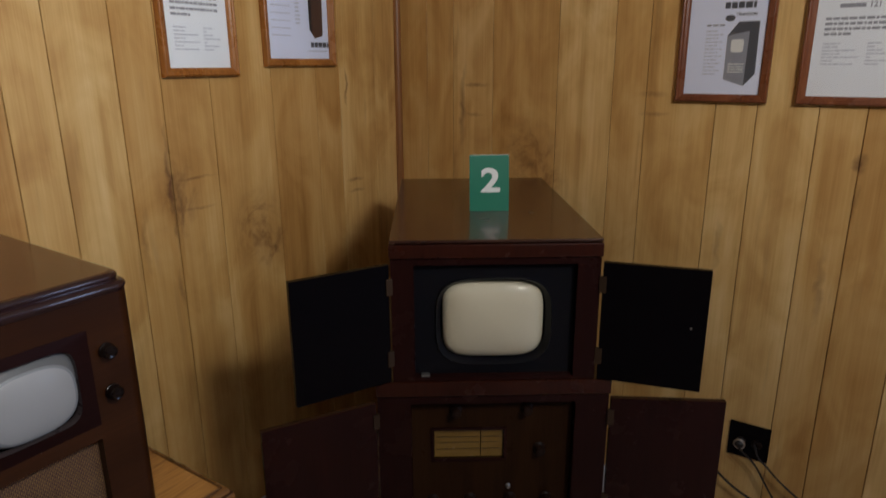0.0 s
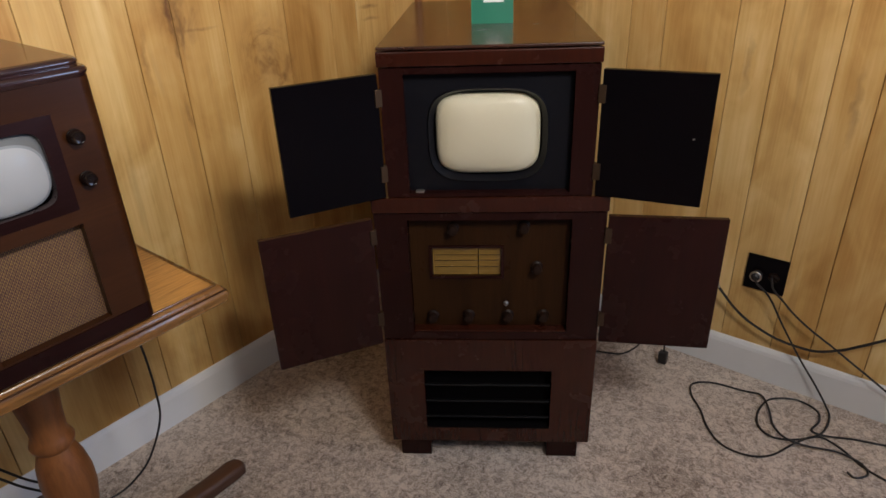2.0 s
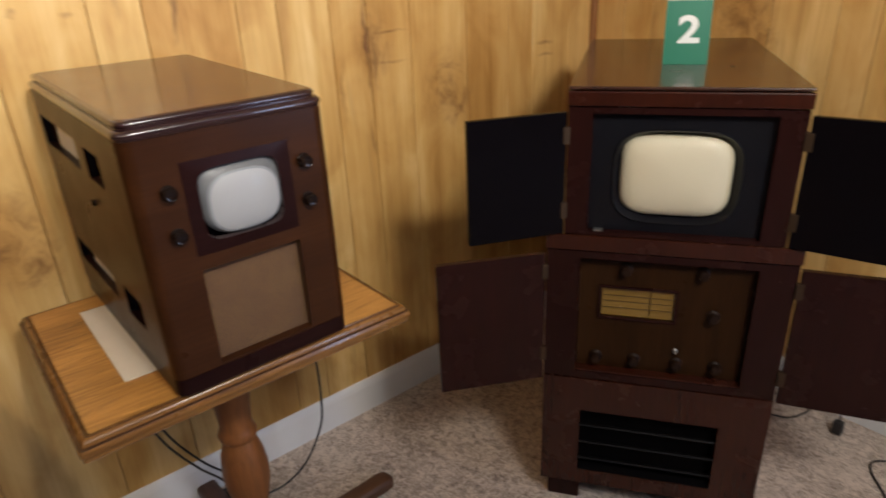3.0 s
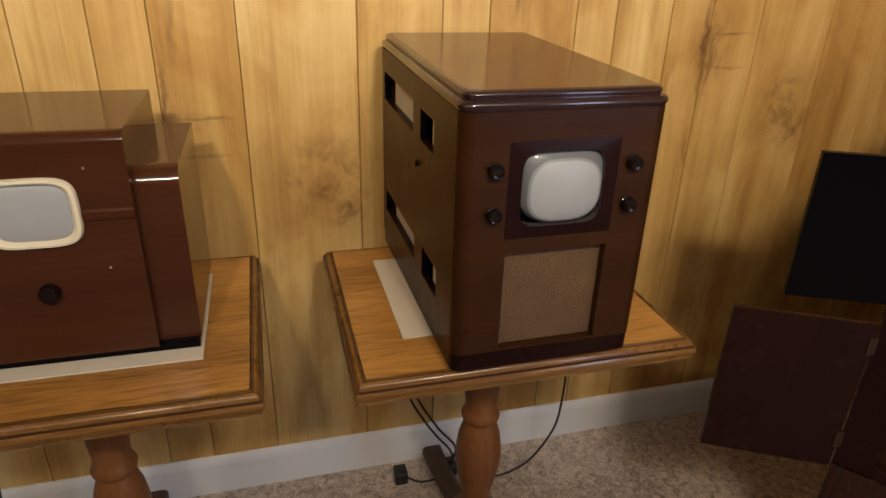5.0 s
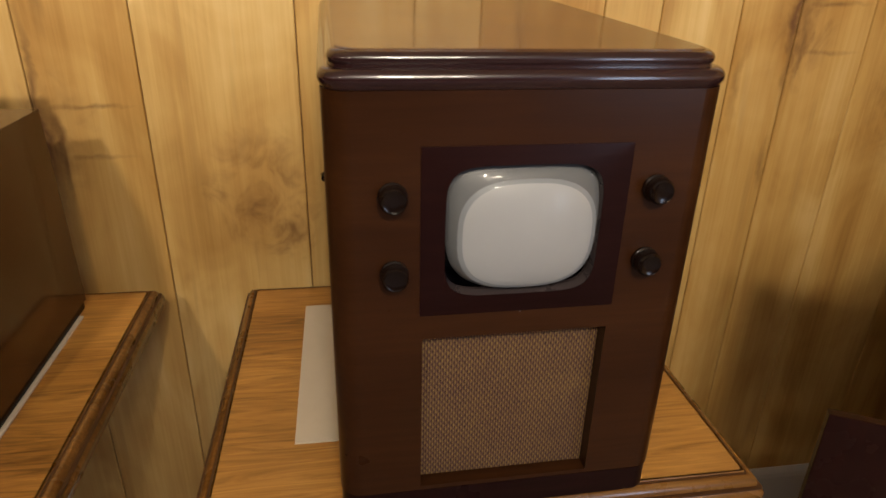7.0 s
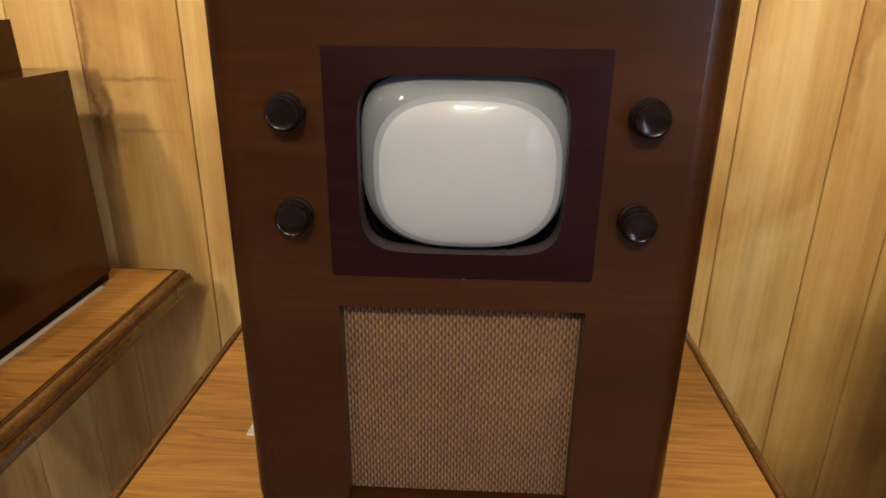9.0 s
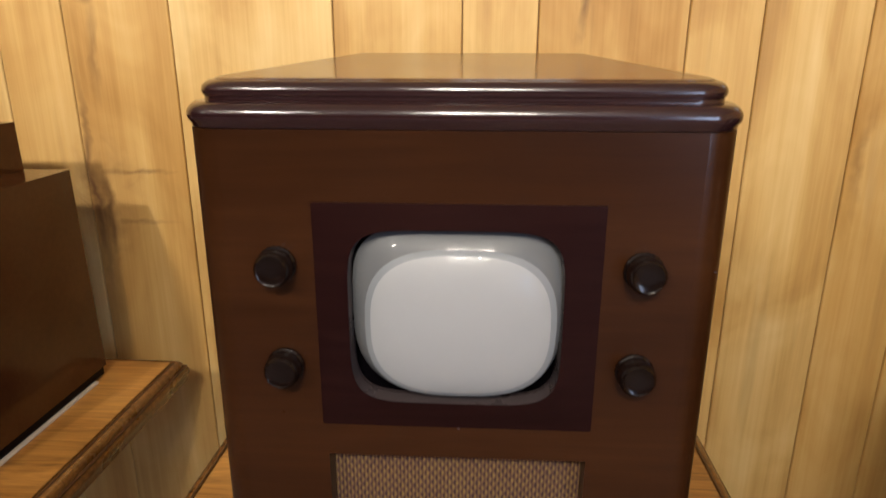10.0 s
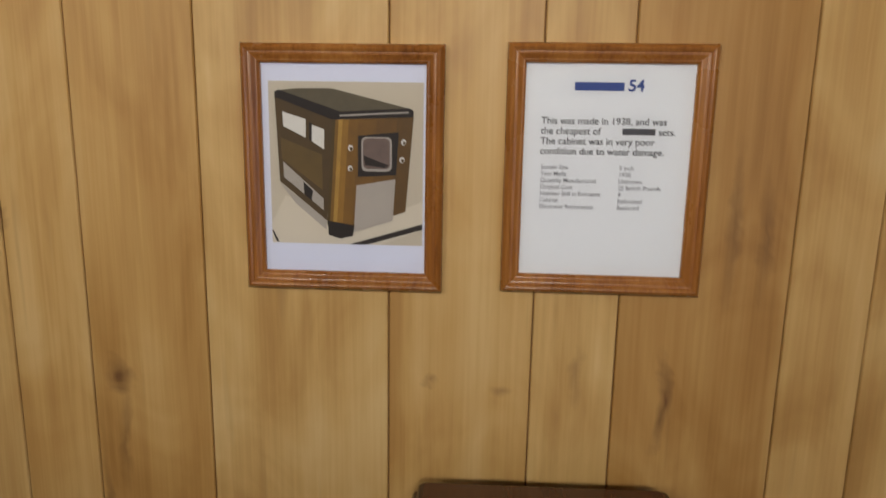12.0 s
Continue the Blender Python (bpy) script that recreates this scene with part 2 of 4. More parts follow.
MARKS_RIGHT = curls(-0.840, 1.27) + [("vein", -1.125, 1.42, 0.016, 0.18, 0.7), ("line", -1.07, 1.505, 0.055, 0.009, 0.6), ("line", -1.08, 1.40, 0.05, 0.008, 0.4), ("vein", 0.150, 1.31, 0.020, 0.032, 0.85), ("vein", 0.152, 1.20, 0.010, 0.06, 0.5),
    ("line", -0.425, 1.485, 0.050, 0.012, 0.5), ("line", -0.42, 1.425, 0.045, 0.009, 0.45), ("vein", 0.10, 0.95, 0.016, 0.14, 0.45), ("vein", -0.19, 1.02, 0.014, 0.10, 0.4)]
board_left_mat = panelling("knotty_panel_left", 1, MARKS_LEFT)
board_right_mat = panelling("knotty_panel_right", 0, MARKS_RIGHT)
corner_mat = wood("corner_trim_wood", (0.20, 0.075, 0.020), (0.29, 0.12, 0.035), (0.36, 0.17, 0.055), (60, 60, 3), 0.4)
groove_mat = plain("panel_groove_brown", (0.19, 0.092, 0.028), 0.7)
carpet_mat = carpet_material()
white_paint = plain("white_trim_paint", (0.74, 0.74, 0.75), 0.35, vary=0.04, scale=8)
ceiling_mat = plain("ceiling_white", (0.78, 0.77, 0.74), 0.9, vary=0.05, scale=60, bump=0.2)
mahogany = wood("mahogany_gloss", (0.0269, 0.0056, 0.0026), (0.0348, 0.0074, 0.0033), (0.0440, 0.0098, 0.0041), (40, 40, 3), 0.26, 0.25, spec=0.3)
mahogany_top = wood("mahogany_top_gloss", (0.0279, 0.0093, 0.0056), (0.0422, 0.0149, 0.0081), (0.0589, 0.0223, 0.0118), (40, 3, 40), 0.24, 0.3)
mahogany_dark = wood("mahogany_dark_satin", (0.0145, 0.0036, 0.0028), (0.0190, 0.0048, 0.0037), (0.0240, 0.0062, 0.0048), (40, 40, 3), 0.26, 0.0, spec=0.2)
panel_walnut = wood("control_panel_walnut", (0.0200, 0.0080, 0.0030), (0.0300, 0.0120, 0.0043), (0.0400, 0.0165, 0.0058), (50, 50, 3), 0.30, 0.0, spec=0.10)
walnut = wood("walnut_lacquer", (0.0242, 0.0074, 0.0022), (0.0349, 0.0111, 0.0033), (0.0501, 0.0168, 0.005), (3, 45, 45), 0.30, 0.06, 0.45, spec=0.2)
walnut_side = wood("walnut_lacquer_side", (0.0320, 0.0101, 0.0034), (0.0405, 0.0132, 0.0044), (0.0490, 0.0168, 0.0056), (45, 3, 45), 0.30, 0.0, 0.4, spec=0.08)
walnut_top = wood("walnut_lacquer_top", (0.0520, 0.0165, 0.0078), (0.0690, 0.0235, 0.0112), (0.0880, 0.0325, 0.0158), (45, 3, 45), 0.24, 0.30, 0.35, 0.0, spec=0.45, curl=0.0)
moulding_mat = wood("dark_plum_lacquer", (0.0156, 0.0054, 0.0060), (0.0216, 0.0078, 0.0084), (0.0300, 0.0114, 0.0114), (3, 45, 45), 0.17, 0.35, 0.3, 0.0, spec=0.5, coat_rough=0.06)
bezel_mat = wood("plum_bezel", (0.0095, 0.0026, 0.0026), (0.0135, 0.0038, 0.0036), (0.0190, 0.0058, 0.0050), (3, 40, 40), 0.30, 0.0, spec=0.12)
redwood = wood("red_mahogany_lacquer", (0.044, 0.0125, 0.0050), (0.056, 0.0165, 0.0064), (0.070, 0.0215, 0.0082), (3, 40, 40), 0.15, 0.25, 0.35, 0.0, spec=0.22)
redwood_side = wood("red_mahogany_side", (0.0353, 0.0104, 0.0035), (0.0529, 0.0173, 0.0054), (0.0706, 0.0251, 0.0077), (40, 3, 40), 0.22, 0.4, 0.35, 0.04)
oak = wood("golden_oak", (0.1262, 0.0508, 0.011), (0.3986, 0.182, 0.0432), (0.663, 0.34, 0.092), (1.5, 19, 19), 0.34, 0.2, 0.52, 0.14, curl=2.4)
oak_edge = wood("golden_oak_edge", (0.085, 0.031, 0.0068), (0.185, 0.078, 0.0185), (0.300, 0.140, 0.038), (3, 60, 60), 0.28, 0.25, 0.6, 0.15)
oak_dark = wood("dark_oak_groove", (0.040, 0.015, 0.005), (0.062, 0.023, 0.008), (0.090, 0.034, 0.011), (4, 60, 60), 0.4)
pedestal_mat = wood("stained_pedestal", (0.150, 0.050, 0.0135), (0.220, 0.078, 0.0215), (0.280, 0.108, 0.032), (40, 40, 3), 0.45)
foot_mat = wood("dark_stained_foot", (0.050, 0.020, 0.010), (0.080, 0.034, 0.018), (0.110, 0.050, 0.027), (4, 40, 40), 0.5)
frame_wood = wood("frame_cherry", (0.195, 0.064, 0.0125), (0.350, 0.130, 0.0265), (0.480, 0.205, 0.048), (60, 60, 4), 0.28, 0.3, 0.5, 0.06)
frame_red = wood("frame_redwood", (0.1026, 0.0278, 0.0103), (0.1827, 0.0532, 0.0183), (0.2639, 0.088, 0.0317), (60, 60, 4), 0.28, 0.3, 0.5, 0.06)
bakelite = plain("brown_bakelite", (0.0075, 0.0036, 0.0028), 0.20, vary=0.2, coat=0.15, spec=0.25)
brown_knob = plain("brown_moulded_knob", (0.016, 0.0072, 0.0045), 0.42, vary=0.2, spec=0.15)
scale_ink = plain("brown_scale_ink", (0.060, 0.030, 0.008), 0.5)
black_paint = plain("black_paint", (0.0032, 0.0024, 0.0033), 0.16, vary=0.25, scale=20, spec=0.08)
black_mask = plain("black_screen_mask", (0.0060, 0.0060, 0.0085), 0.34, vary=0.2, scale=20, spec=0.22)
rubber = plain("black_cable", (0.016, 0.014, 0.015), 0.45)
grille_black = plain("black_louvre", (0.0032, 0.0026, 0.0030), 0.5, spec=0.1)
hinge_metal = plain("aged_brass", (0.07, 0.042, 0.024), 0.5, 0.7)
steel = plain("worn_steel", (0.55, 0.52, 0.48), 0.35, 0.9)
cream = plain("cream_bezel_paint", (0.70, 0.62, 0.46), 0.3, vary=0.06, scale=14)
phosphor_cream = plain("cream_phosphor", (0.66, 0.60, 0.44), 0.45, vary=0.025, scale=6, coat=0.3, spec=0.3)
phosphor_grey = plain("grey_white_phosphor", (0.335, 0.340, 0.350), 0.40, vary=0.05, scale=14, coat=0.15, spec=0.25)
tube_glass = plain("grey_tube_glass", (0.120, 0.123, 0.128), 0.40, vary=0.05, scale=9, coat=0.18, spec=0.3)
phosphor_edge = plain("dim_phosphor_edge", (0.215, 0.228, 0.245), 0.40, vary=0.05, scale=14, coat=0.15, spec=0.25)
mask_metal = plain("pale_tube_mask", (0.085, 0.066, 0.068), 0.28, 0.3, vary=0.1, scale=30, coat=0.3)
dial_mat = wood("amber_dial_scale", (0.1500, 0.0788, 0.0135), (0.2250, 0.1275, 0.0240), (0.2850, 0.1725, 0.0413), (5, 80, 120), 0.25, 0.3)
paper = plain("white_paper", (0.78, 0.80, 0.83), 0.8, vary=0.02, scale=5)
paper_blue = plain("bluish_white_paper", (0.70, 0.73, 0.87), 0.75, vary=0.03, scale=5)
board_card = plain("pale_cardboard", (0.62, 0.55, 0.45), 0.85, vary=0.08, scale=25)
inner_board = plain("pale_inner_board", (0.52, 0.45, 0.36), 0.8, vary=0.12, scale=18)
green_card = plain("green_card", (0.020, 0.190, 0.115), 0.35, vary=0.05, scale=6, coat=0.3)
white_ink = plain("white_ink", (0.80, 0.82, 0.80), 0.5, vary=0.02)
ink = plain("dark_ink", (0.07, 0.07, 0.08), 0.7)
ink_soft = plain("grey_ink", (0.26, 0.26, 0.29), 0.7)
ink_pale = plain("pale_grey_ink", (0.48, 0.49, 0.55), 0.7)
ink_blue = plain("blue_ink", (0.022, 0.055, 0.24), 0.6)
cloth_mat = cloth_material()
glass_mat = pane_material()


# ---- building helpers ----
def part(name, bm, material, parent=None, label="", smooth=False):
    me = bpy.data.meshes.new(name)
    bmesh.ops.recalc_face_normals(bm, faces=bm.faces)
    bm.to_mesh(me)
    bm.free()
    me.materials.append(material)
    if smooth:
        me.shade_smooth()
        me.set_sharp_from_angle(angle=radians(38))
    ob = new(name, me)
    if parent:
        ob.parent = parent
    if label:
        ob["label"] = label
    return ob


def thing(name, m, label, category, group=""):
    ob = new(name)
    ob.empty_display_size = 0.05
    ob.matrix_world = m
    return tagged(ob, label, category, group)


def box(x0, x1, y0, y1, z0, z1, bevel=0.0, segments=2, bm=None):
    bm = bm or bmesh.new()
    vs = [bm.verts.new((x, y, z)) for x in (x0, x1) for y in (y0, y1) for z in (z0, z1)]
    faces = [bm.faces.new([vs[i] for i in q]) for q in ((0, 1, 3, 2), (4, 6, 7, 5), (0, 4, 5, 1), (2, 3, 7, 6), (0, 2, 6, 4), (1, 5, 7, 3))]
    if bevel:
        edges = list({e for f in faces for e in f.edges})
        bmesh.ops.bevel(bm, geom=edges, offset=bevel, segments=segments, profile=0.6, affect="EDGES")
    return bm


def loft(rings, cap0=True, cap1=True, bm=None):
    """Joins rings of points, all of one count, into a closed skin."""
    bm = bm or bmesh.new()
    rows = [[bm.verts.new(p) for p in ring] for ring in rings]
    k = len(rows[0])
    for a, b in zip(rows, rows[1:]):
        for i in range(k):
            j = (i + 1) % k
            bm.faces.new((a[i], a[j], b[j], b[i]))
    if cap0:
        bm.faces.new(rows[0][::-1])
    if cap1:
        bm.faces.new(rows[-1])
    return bm


def rounded(a0, a1, b0, b1, r, n=5):
    """A rounded rectangle as pairs; r is one radius or four, from the corner (a0, b0) on."""
    rs = r if isinstance(r, tuple) else (r,) * 4
    out = []
    for (ca, cb, start), q in zip(((a0, b0, 180), (a1, b0, 270), (a1, b1, 0), (a0, b1, 90)), rs):
        ma, mb = (ca + q if ca == a0 else ca - q), (cb + q if cb == b0 else cb - q)
        for i in range(n + 1):
            t = radians(start + 90 * i / n)
            out.append((ma + q * math.cos(t), mb + q * math.sin(t)))
    return out


def squircle(w, h, n=48, power=4.0):
    """An outline between ellipse and rectangle, half sizes w and h."""
    out = []
    for i in range(n):
        t = 2 * math.pi * i / n
        c, s = math.cos(t), math.sin(t)
        out.append((w * math.copysign(abs(c) ** (2 / power), c), h * math.copysign(abs(s) ** (2 / power), s)))
    return out


def plate(a0, a1, z0, z1, holes, d0, d1, place, bm=None):
    """A plate with rectangular holes (a0, a1, z0, z1) right through it; place(a, d, z) gives the point."""
    bm = bm or bmesh.new()
    xs = sorted({a0, a1, *(h[0] for h in holes), *(h[1] for h in holes)})
    zs = sorted({z0, z1, *(h[2] for h in holes), *(h[3] for h in holes)})
    solid = {}
    for i in range(len(xs) - 1):
        for k in range(len(zs) - 1):
            ca, cz = (xs[i] + xs[i + 1]) / 2, (zs[k] + zs[k + 1]) / 2
            solid[i, k] = not any(h[0] < ca < h[1] and h[2] < cz < h[3] for h in holes)
    cache = {}

    def v(a, d, z):
        if (a, d, z) not in cache:
            cache[a, d, z] = bm.verts.new(place(a, d, z))
        return cache[a, d, z]

    for (i, k), full in solid.items():
        if not full:
            continue
        xa, xb, za, zb = xs[i], xs[i + 1], zs[k], zs[k + 1]
        for d in (d0, d1):
            bm.faces.new((v(xa, d, za), v(xb, d, za), v(xb, d, zb), v(xa, d, zb)))
        for di, dk, p, q in ((-1, 0, (xa, za), (xa, zb)), (1, 0, (xb, za), (xb, zb)), (0, -1, (xa, za), (xb, za)), (0, 1, (xa, zb), (xb, zb))):
            if not solid.get((i + di, k + dk)):
                bm.faces.new((v(p[0], d0, p[1]), v(q[0], d0, q[1]), v(q[0], d1, q[1]), v(p[0], d1, p[1])))
    return bm


def lathe(profile, n=28, axis="z", centre=(0, 0, 0), bm=None, flute=0.0):
    """Turns (radius, height) pairs round an axis: z up, or y with height running to the front."""
    rings = []
    for r, h in profile:
        ring = []
        for i in range(n):
            t = 2 * math.pi * i / n
            q = r * (1 - flute * (i % 2))
            c, s = q * math.cos(t), q * math.sin(t)
            p = (c, s, h) if axis == "z" else (c, -h, s)
            ring.append(Vector(p) + Vector(centre))
        rings.append(ring)
    return loft(rings, bm=bm)


def tube(points, radius, n=7, steps=7):
    """A round cable through the points, smoothly."""
    pts = [Vector(p) for p in points]
    pts = [2 * pts[0] - pts[1]] + pts + [2 * pts[-1] - pts[-2]]
    line = []
    for a, b, c, d in zip(pts, pts[1:], pts[2:], pts[3:]):
        for i in range(steps):
            t = i / steps
            line.append(0.5 * (2 * b + (c - a) * t + (2 * a - 5 * b + 4 * c - d) * t * t + (3 * b - a - 3 * c + d) * t ** 3))
    line.append(pts[-2])
    rings, side = [], Vector((0.31, 0.87, 0.38)).normalized()
    for i, p in enumerate(line):
        way = (line[min(i + 1, len(line) - 1)] - line[max(i - 1, 0)]).normalized()
        side = (side - way * side.dot(way)).normalized()
        up = way.cross(side)
        rings.append([p + radius * (math.cos(2 * math.pi * j / n) * side + math.sin(2 * math.pi * j / n) * up) for j in range(n)])
    return loft(rings)


def lettering(name, text, size, material, parent, place, label="", bold=0.0, squeeze=1.0):
    """Flat letters of Blender's own font, as a mesh, lying in the local x-z plane."""
    cu = bpy.data.curves.new(name, "FONT")
    cu.body, cu.size, cu.extrude, cu.offset, cu.align_x = text, size, 0.0002, bold, "LEFT"
    tmp = bpy.data.objects.new(name, cu)
    scene.collection.objects.link(tmp)
    me = bpy.data.meshes.new_from_object(tmp.evaluated_get(bpy.context.evaluated_depsgraph_get()))
    bpy.data.objects.remove(tmp)
    bpy.data.curves.remove(cu)
    me.materials.clear()
    me.materials.append(material)
    ob = new(name, me)
    ob.parent = parent
    ob.matrix_basis = pose(*place, 90, 0, 0) @ Matrix.Diagonal((squeeze, 1, 1, 1))
    if label:
        ob["label"] = label
    return ob


# ---- the room ----
WX, WY, EX, SY, TOP = -1.428, 2.54, 5.0, -4.2, 2.44

tagged(part("floor", box(WX - 0.2, EX + 0.2, SY - 0.2, WY + 0.2, -0.15, 0.0), carpet_mat), "grey-beige short pile carpet with mottled wear", "floor", kind="structure")
tagged(part("ceiling", box(WX - 0.2, EX + 0.2, SY - 0.2, WY + 0.2, TOP, TOP + 0.15), ceiling_mat), "plain white ceiling of the panelled room", "ceiling", kind="structure")


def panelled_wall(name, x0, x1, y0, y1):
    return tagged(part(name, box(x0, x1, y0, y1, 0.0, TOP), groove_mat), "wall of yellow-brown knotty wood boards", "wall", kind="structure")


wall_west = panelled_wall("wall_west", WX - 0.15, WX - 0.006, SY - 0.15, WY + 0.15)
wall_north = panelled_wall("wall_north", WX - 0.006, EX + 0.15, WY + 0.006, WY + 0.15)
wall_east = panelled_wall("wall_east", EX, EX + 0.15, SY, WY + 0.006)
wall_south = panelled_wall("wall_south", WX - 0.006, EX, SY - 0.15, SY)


def skirting(name, ring_of, length_axis):
    """A baseboard with a rounded top, swept along its wall."""
    prof = [(0.0, 0.0), (0.013, 0.0), (0.013, 0.100), (0.0105, 0.112), (0.0065, 0.121), (0.003, 0.126), (0.0, 0.126)]
    return tagged(part(name, loft([[ring_of(s, d, z) for d, z in prof] for s in length_axis]), white_paint), "white painted baseboard", "baseboard", kind="structure")


skirting("baseboard", lambda s, d, z: (WX + d, s, z), (SY, WY - 0.013))
skirting("baseboard", lambda s, d, z: (s, WY - d, z), (WX, EX))

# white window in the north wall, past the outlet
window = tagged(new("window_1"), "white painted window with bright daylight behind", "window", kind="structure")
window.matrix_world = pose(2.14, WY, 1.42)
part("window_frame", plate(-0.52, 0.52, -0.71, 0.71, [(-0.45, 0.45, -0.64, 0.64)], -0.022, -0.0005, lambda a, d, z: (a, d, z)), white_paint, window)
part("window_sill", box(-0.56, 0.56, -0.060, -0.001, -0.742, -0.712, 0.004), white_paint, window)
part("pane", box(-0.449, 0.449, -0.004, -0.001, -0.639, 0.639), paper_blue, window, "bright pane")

# corner trim: a thin stained quarter round
tagged(part("trim", loft([[(WX + a, WY - b, z) for a, b in ((0, 0), (0.020, 0), (0.0185, 0.0075), (0.014, 0.014), (0.0075, 0.0185), (0, 0.020))] for z in (0.126, TOP)]), corner_mat, smooth=True),
       "orange-brown stained wooden corner moulding", "trim", kind="structure")


# ---- console television with four open doors ----
console = thing("console_television", pose(-0.5085, 1.69, 0, 0, 0, 35), "tall dark mahogany console television with its four doors open", "television")
# upper cabinet: lid, stiles, sides, back
UP0, UP1, UD = 0.845, 1.192, 0.82


def carcass(name, w, z0, z1, hole, depth, material, front=0.0):
    """A front frame with a hole, two sides, a back and a bottom."""
    frame_part = part(name, plate(-w, w, z0, z1, [hole], front, 0.022, lambda a, d, z: (a, d, z)), material, console)
    part("side_panel", box(-w, -w + 0.015, 0.0222, depth, z0, z1, 0.001), material, frame_part)
    part("side_panel", box(w - 0.015, w, 0.0222, depth, z0, z1, 0.001), material, frame_part)
    part("back_panel", box(-w + 0.0152, w - 0.0152, depth - 0.012, depth, z0, z1), material, frame_part)
    part("bottom_panel", box(-w + 0.0152, w - 0.0152, 0.0222, depth - 0.0122, z0 + 0.001, z0 + 0.008), material, frame_part)
    return frame_part


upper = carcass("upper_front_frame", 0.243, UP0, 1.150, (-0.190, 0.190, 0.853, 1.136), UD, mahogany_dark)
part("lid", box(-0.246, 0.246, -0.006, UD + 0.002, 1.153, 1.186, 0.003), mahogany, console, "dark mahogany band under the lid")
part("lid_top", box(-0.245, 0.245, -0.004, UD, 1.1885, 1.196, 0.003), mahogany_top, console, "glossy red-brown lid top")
# picture tube in its black mask
outer = rounded(-0.190, 0.190, 0.853, 1.136, 0.004, 11)
cz = 0.988
rim = [(-0.002 + a, cz + b) for a, b in squircle(0.140, 0.112, 48, 3.6)]
rim = sorted(rim, key=lambda p: math.atan2(p[1] - cz, p[0]))
outer = sorted(outer, key=lambda p: math.atan2(p[1] - cz, p[0]))
rim2 = [(-0.002 + (a + 0.002) * 0.90, cz + (b - cz) * 0.89) for a, b in rim]
part("screen_mask", loft([[(a, 0.022, b) for a, b in outer], [(a, 0.020, b) for a, b in rim], [(a * 0.98, 0.014, cz + (b - cz) * 0.98) for a, b in rim], [(a, 0.034, b) for a, b in rim2]], False, False), black_mask, console, "black screen mask", True)
dome = []
for s, back in ((1.0, 0.040), (0.97, 0.030), (0.9, 0.023), (0.75, 0.016), (0.5, 0.011), (0.25, 0.008), (0.05, 0.007)):
    dome.append([(-0.002 + s * a, back, cz + s * b) for a, b in squircle(0.122, 0.097, 48, 4.4 - 1.6 * (1 - s))])
part("screen", loft(dome, False, True), phosphor_cream, console, "cream-white picture tube face", True)
part("screen_rest", box(-0.189, 0.189, 0.060, 0.068, 0.858, 1.135), black_mask, console)
part("catch", box(-0.175, -0.155, 0.003, 0.019, 0.8535, 0.8575, 0.001), steel, console, "small bright metal catch")

# middle cabinet with the radio controls
MP0, MP1 = 0.432, 0.845
carcass("middle_front_frame", 0.283, MP0, 0.800, (-0.202, 0.202, 0.452, 0.782), 0.80, mahogany_dark)
part("waist_rail", box(-0.2865, 0.2865, -0.004, 0.803, 0.803, 0.843, 0.003), mahogany, console, "red-brown mahogany rail")
bm = plate(-0.2015, 0.2015, 0.4525, 0.7815, [(-0.146, 0.030, 0.610, 0.692)], 0.030, 0.040, lambda a, d, z: (a, d, z))
panel = part("control_panel", bm, panel_walnut, console, "walnut control panel with knobs")
dial = part("dial", box(-0.145, 0.029, 0.035, 0.0385, 0.611, 0.691), dial_mat, panel, "amber tuning dial scale")
bm = bmesh.new()
for a0, a1, b0, b1 in ((-0.154, 0.038, 0.692, 0.699), (-0.154, 0.038, 0.603, 0.610), (-0.154, -0.146, 0.610, 0.692), (0.030, 0.038, 0.610, 0.692)):
    box(a0, a1, 0.025, 0.030, b0, b1, 0.0015, bm=bm)
part("dial_frame", bm, mahogany_dark, panel)
part("dial_pointer", box(-0.0285, -0.027, 0.033, 0.0345, 0.612, 0.690), bakelite, panel)
for z in (0.634, 0.652, 0.668):
    part("dial_line", box(-0.140, 0.024, 0.0335, 0.0345, z, z + 0.0010), scale_ink, panel)
KNOB = [(0.0165, 0.0), (0.0165, 0.003), (0.0125, 0.006), (0.0125, 0.020), (0.0112, 0.0235), (0.007, 0.025)]
for u, z in ((-0.091, 0.747), (0.086, 0.751), (0.121, 0.636), (-0.151, 0.488), (-0.055, 0.490), (0.049, 0.490), (0.142, 0.491)):
    part("knob", lathe(KNOB, 20, "y", (u, 0.030, z)), brown_knob, panel, "dark brown bakelite knob", True)
part("switch", lathe([(0.0065, 0), (0.0065, 0.004), (0.0045, 0.006), (0.0035, 0.012), (0.001, 0.013)], 14, "y", (0.044, 0.030, 0.527)), steel, panel, "small bright metal switch", True)
part("inner_sill", box(-0.2015, 0.2015, 0.002, 0.0295, 0.4525, 0.458, 0.001), mahogany, console)

# lower cabinet with louvred speaker opening
base = carcass("lower_front_frame", 0.284, 0.070, 0.428, (-0.182, 0.170, 0.118, 0.326), 0.80, mahogany, -0.002)
part("grille_backing", box(-0.183, 0.171, 0.034, 0.038, 0.117, 0.327), grille_black, base)
# Black strip added over the lower ledge so that it shows no light.
part("grille_sill", box(-0.1815, 0.1695, -0.0012, 0.033, 0.1182, 0.1215, 0.0006), grille_black, base)
for i in range(4):
    z = 0.086 + 0.0575 * (i + 1)
    bm = loft([[(u, d, z + h) for d, h in ((0.004, 0.010), (0.007, 0.014), (0.012, 0.014), (0.030, 0.000), (0.030, -0.005), (0.020, -0.003))] for u in (-0.1825, 0.1705)])
    part("louvre", bm, grille_black, base, "black louvre slat")
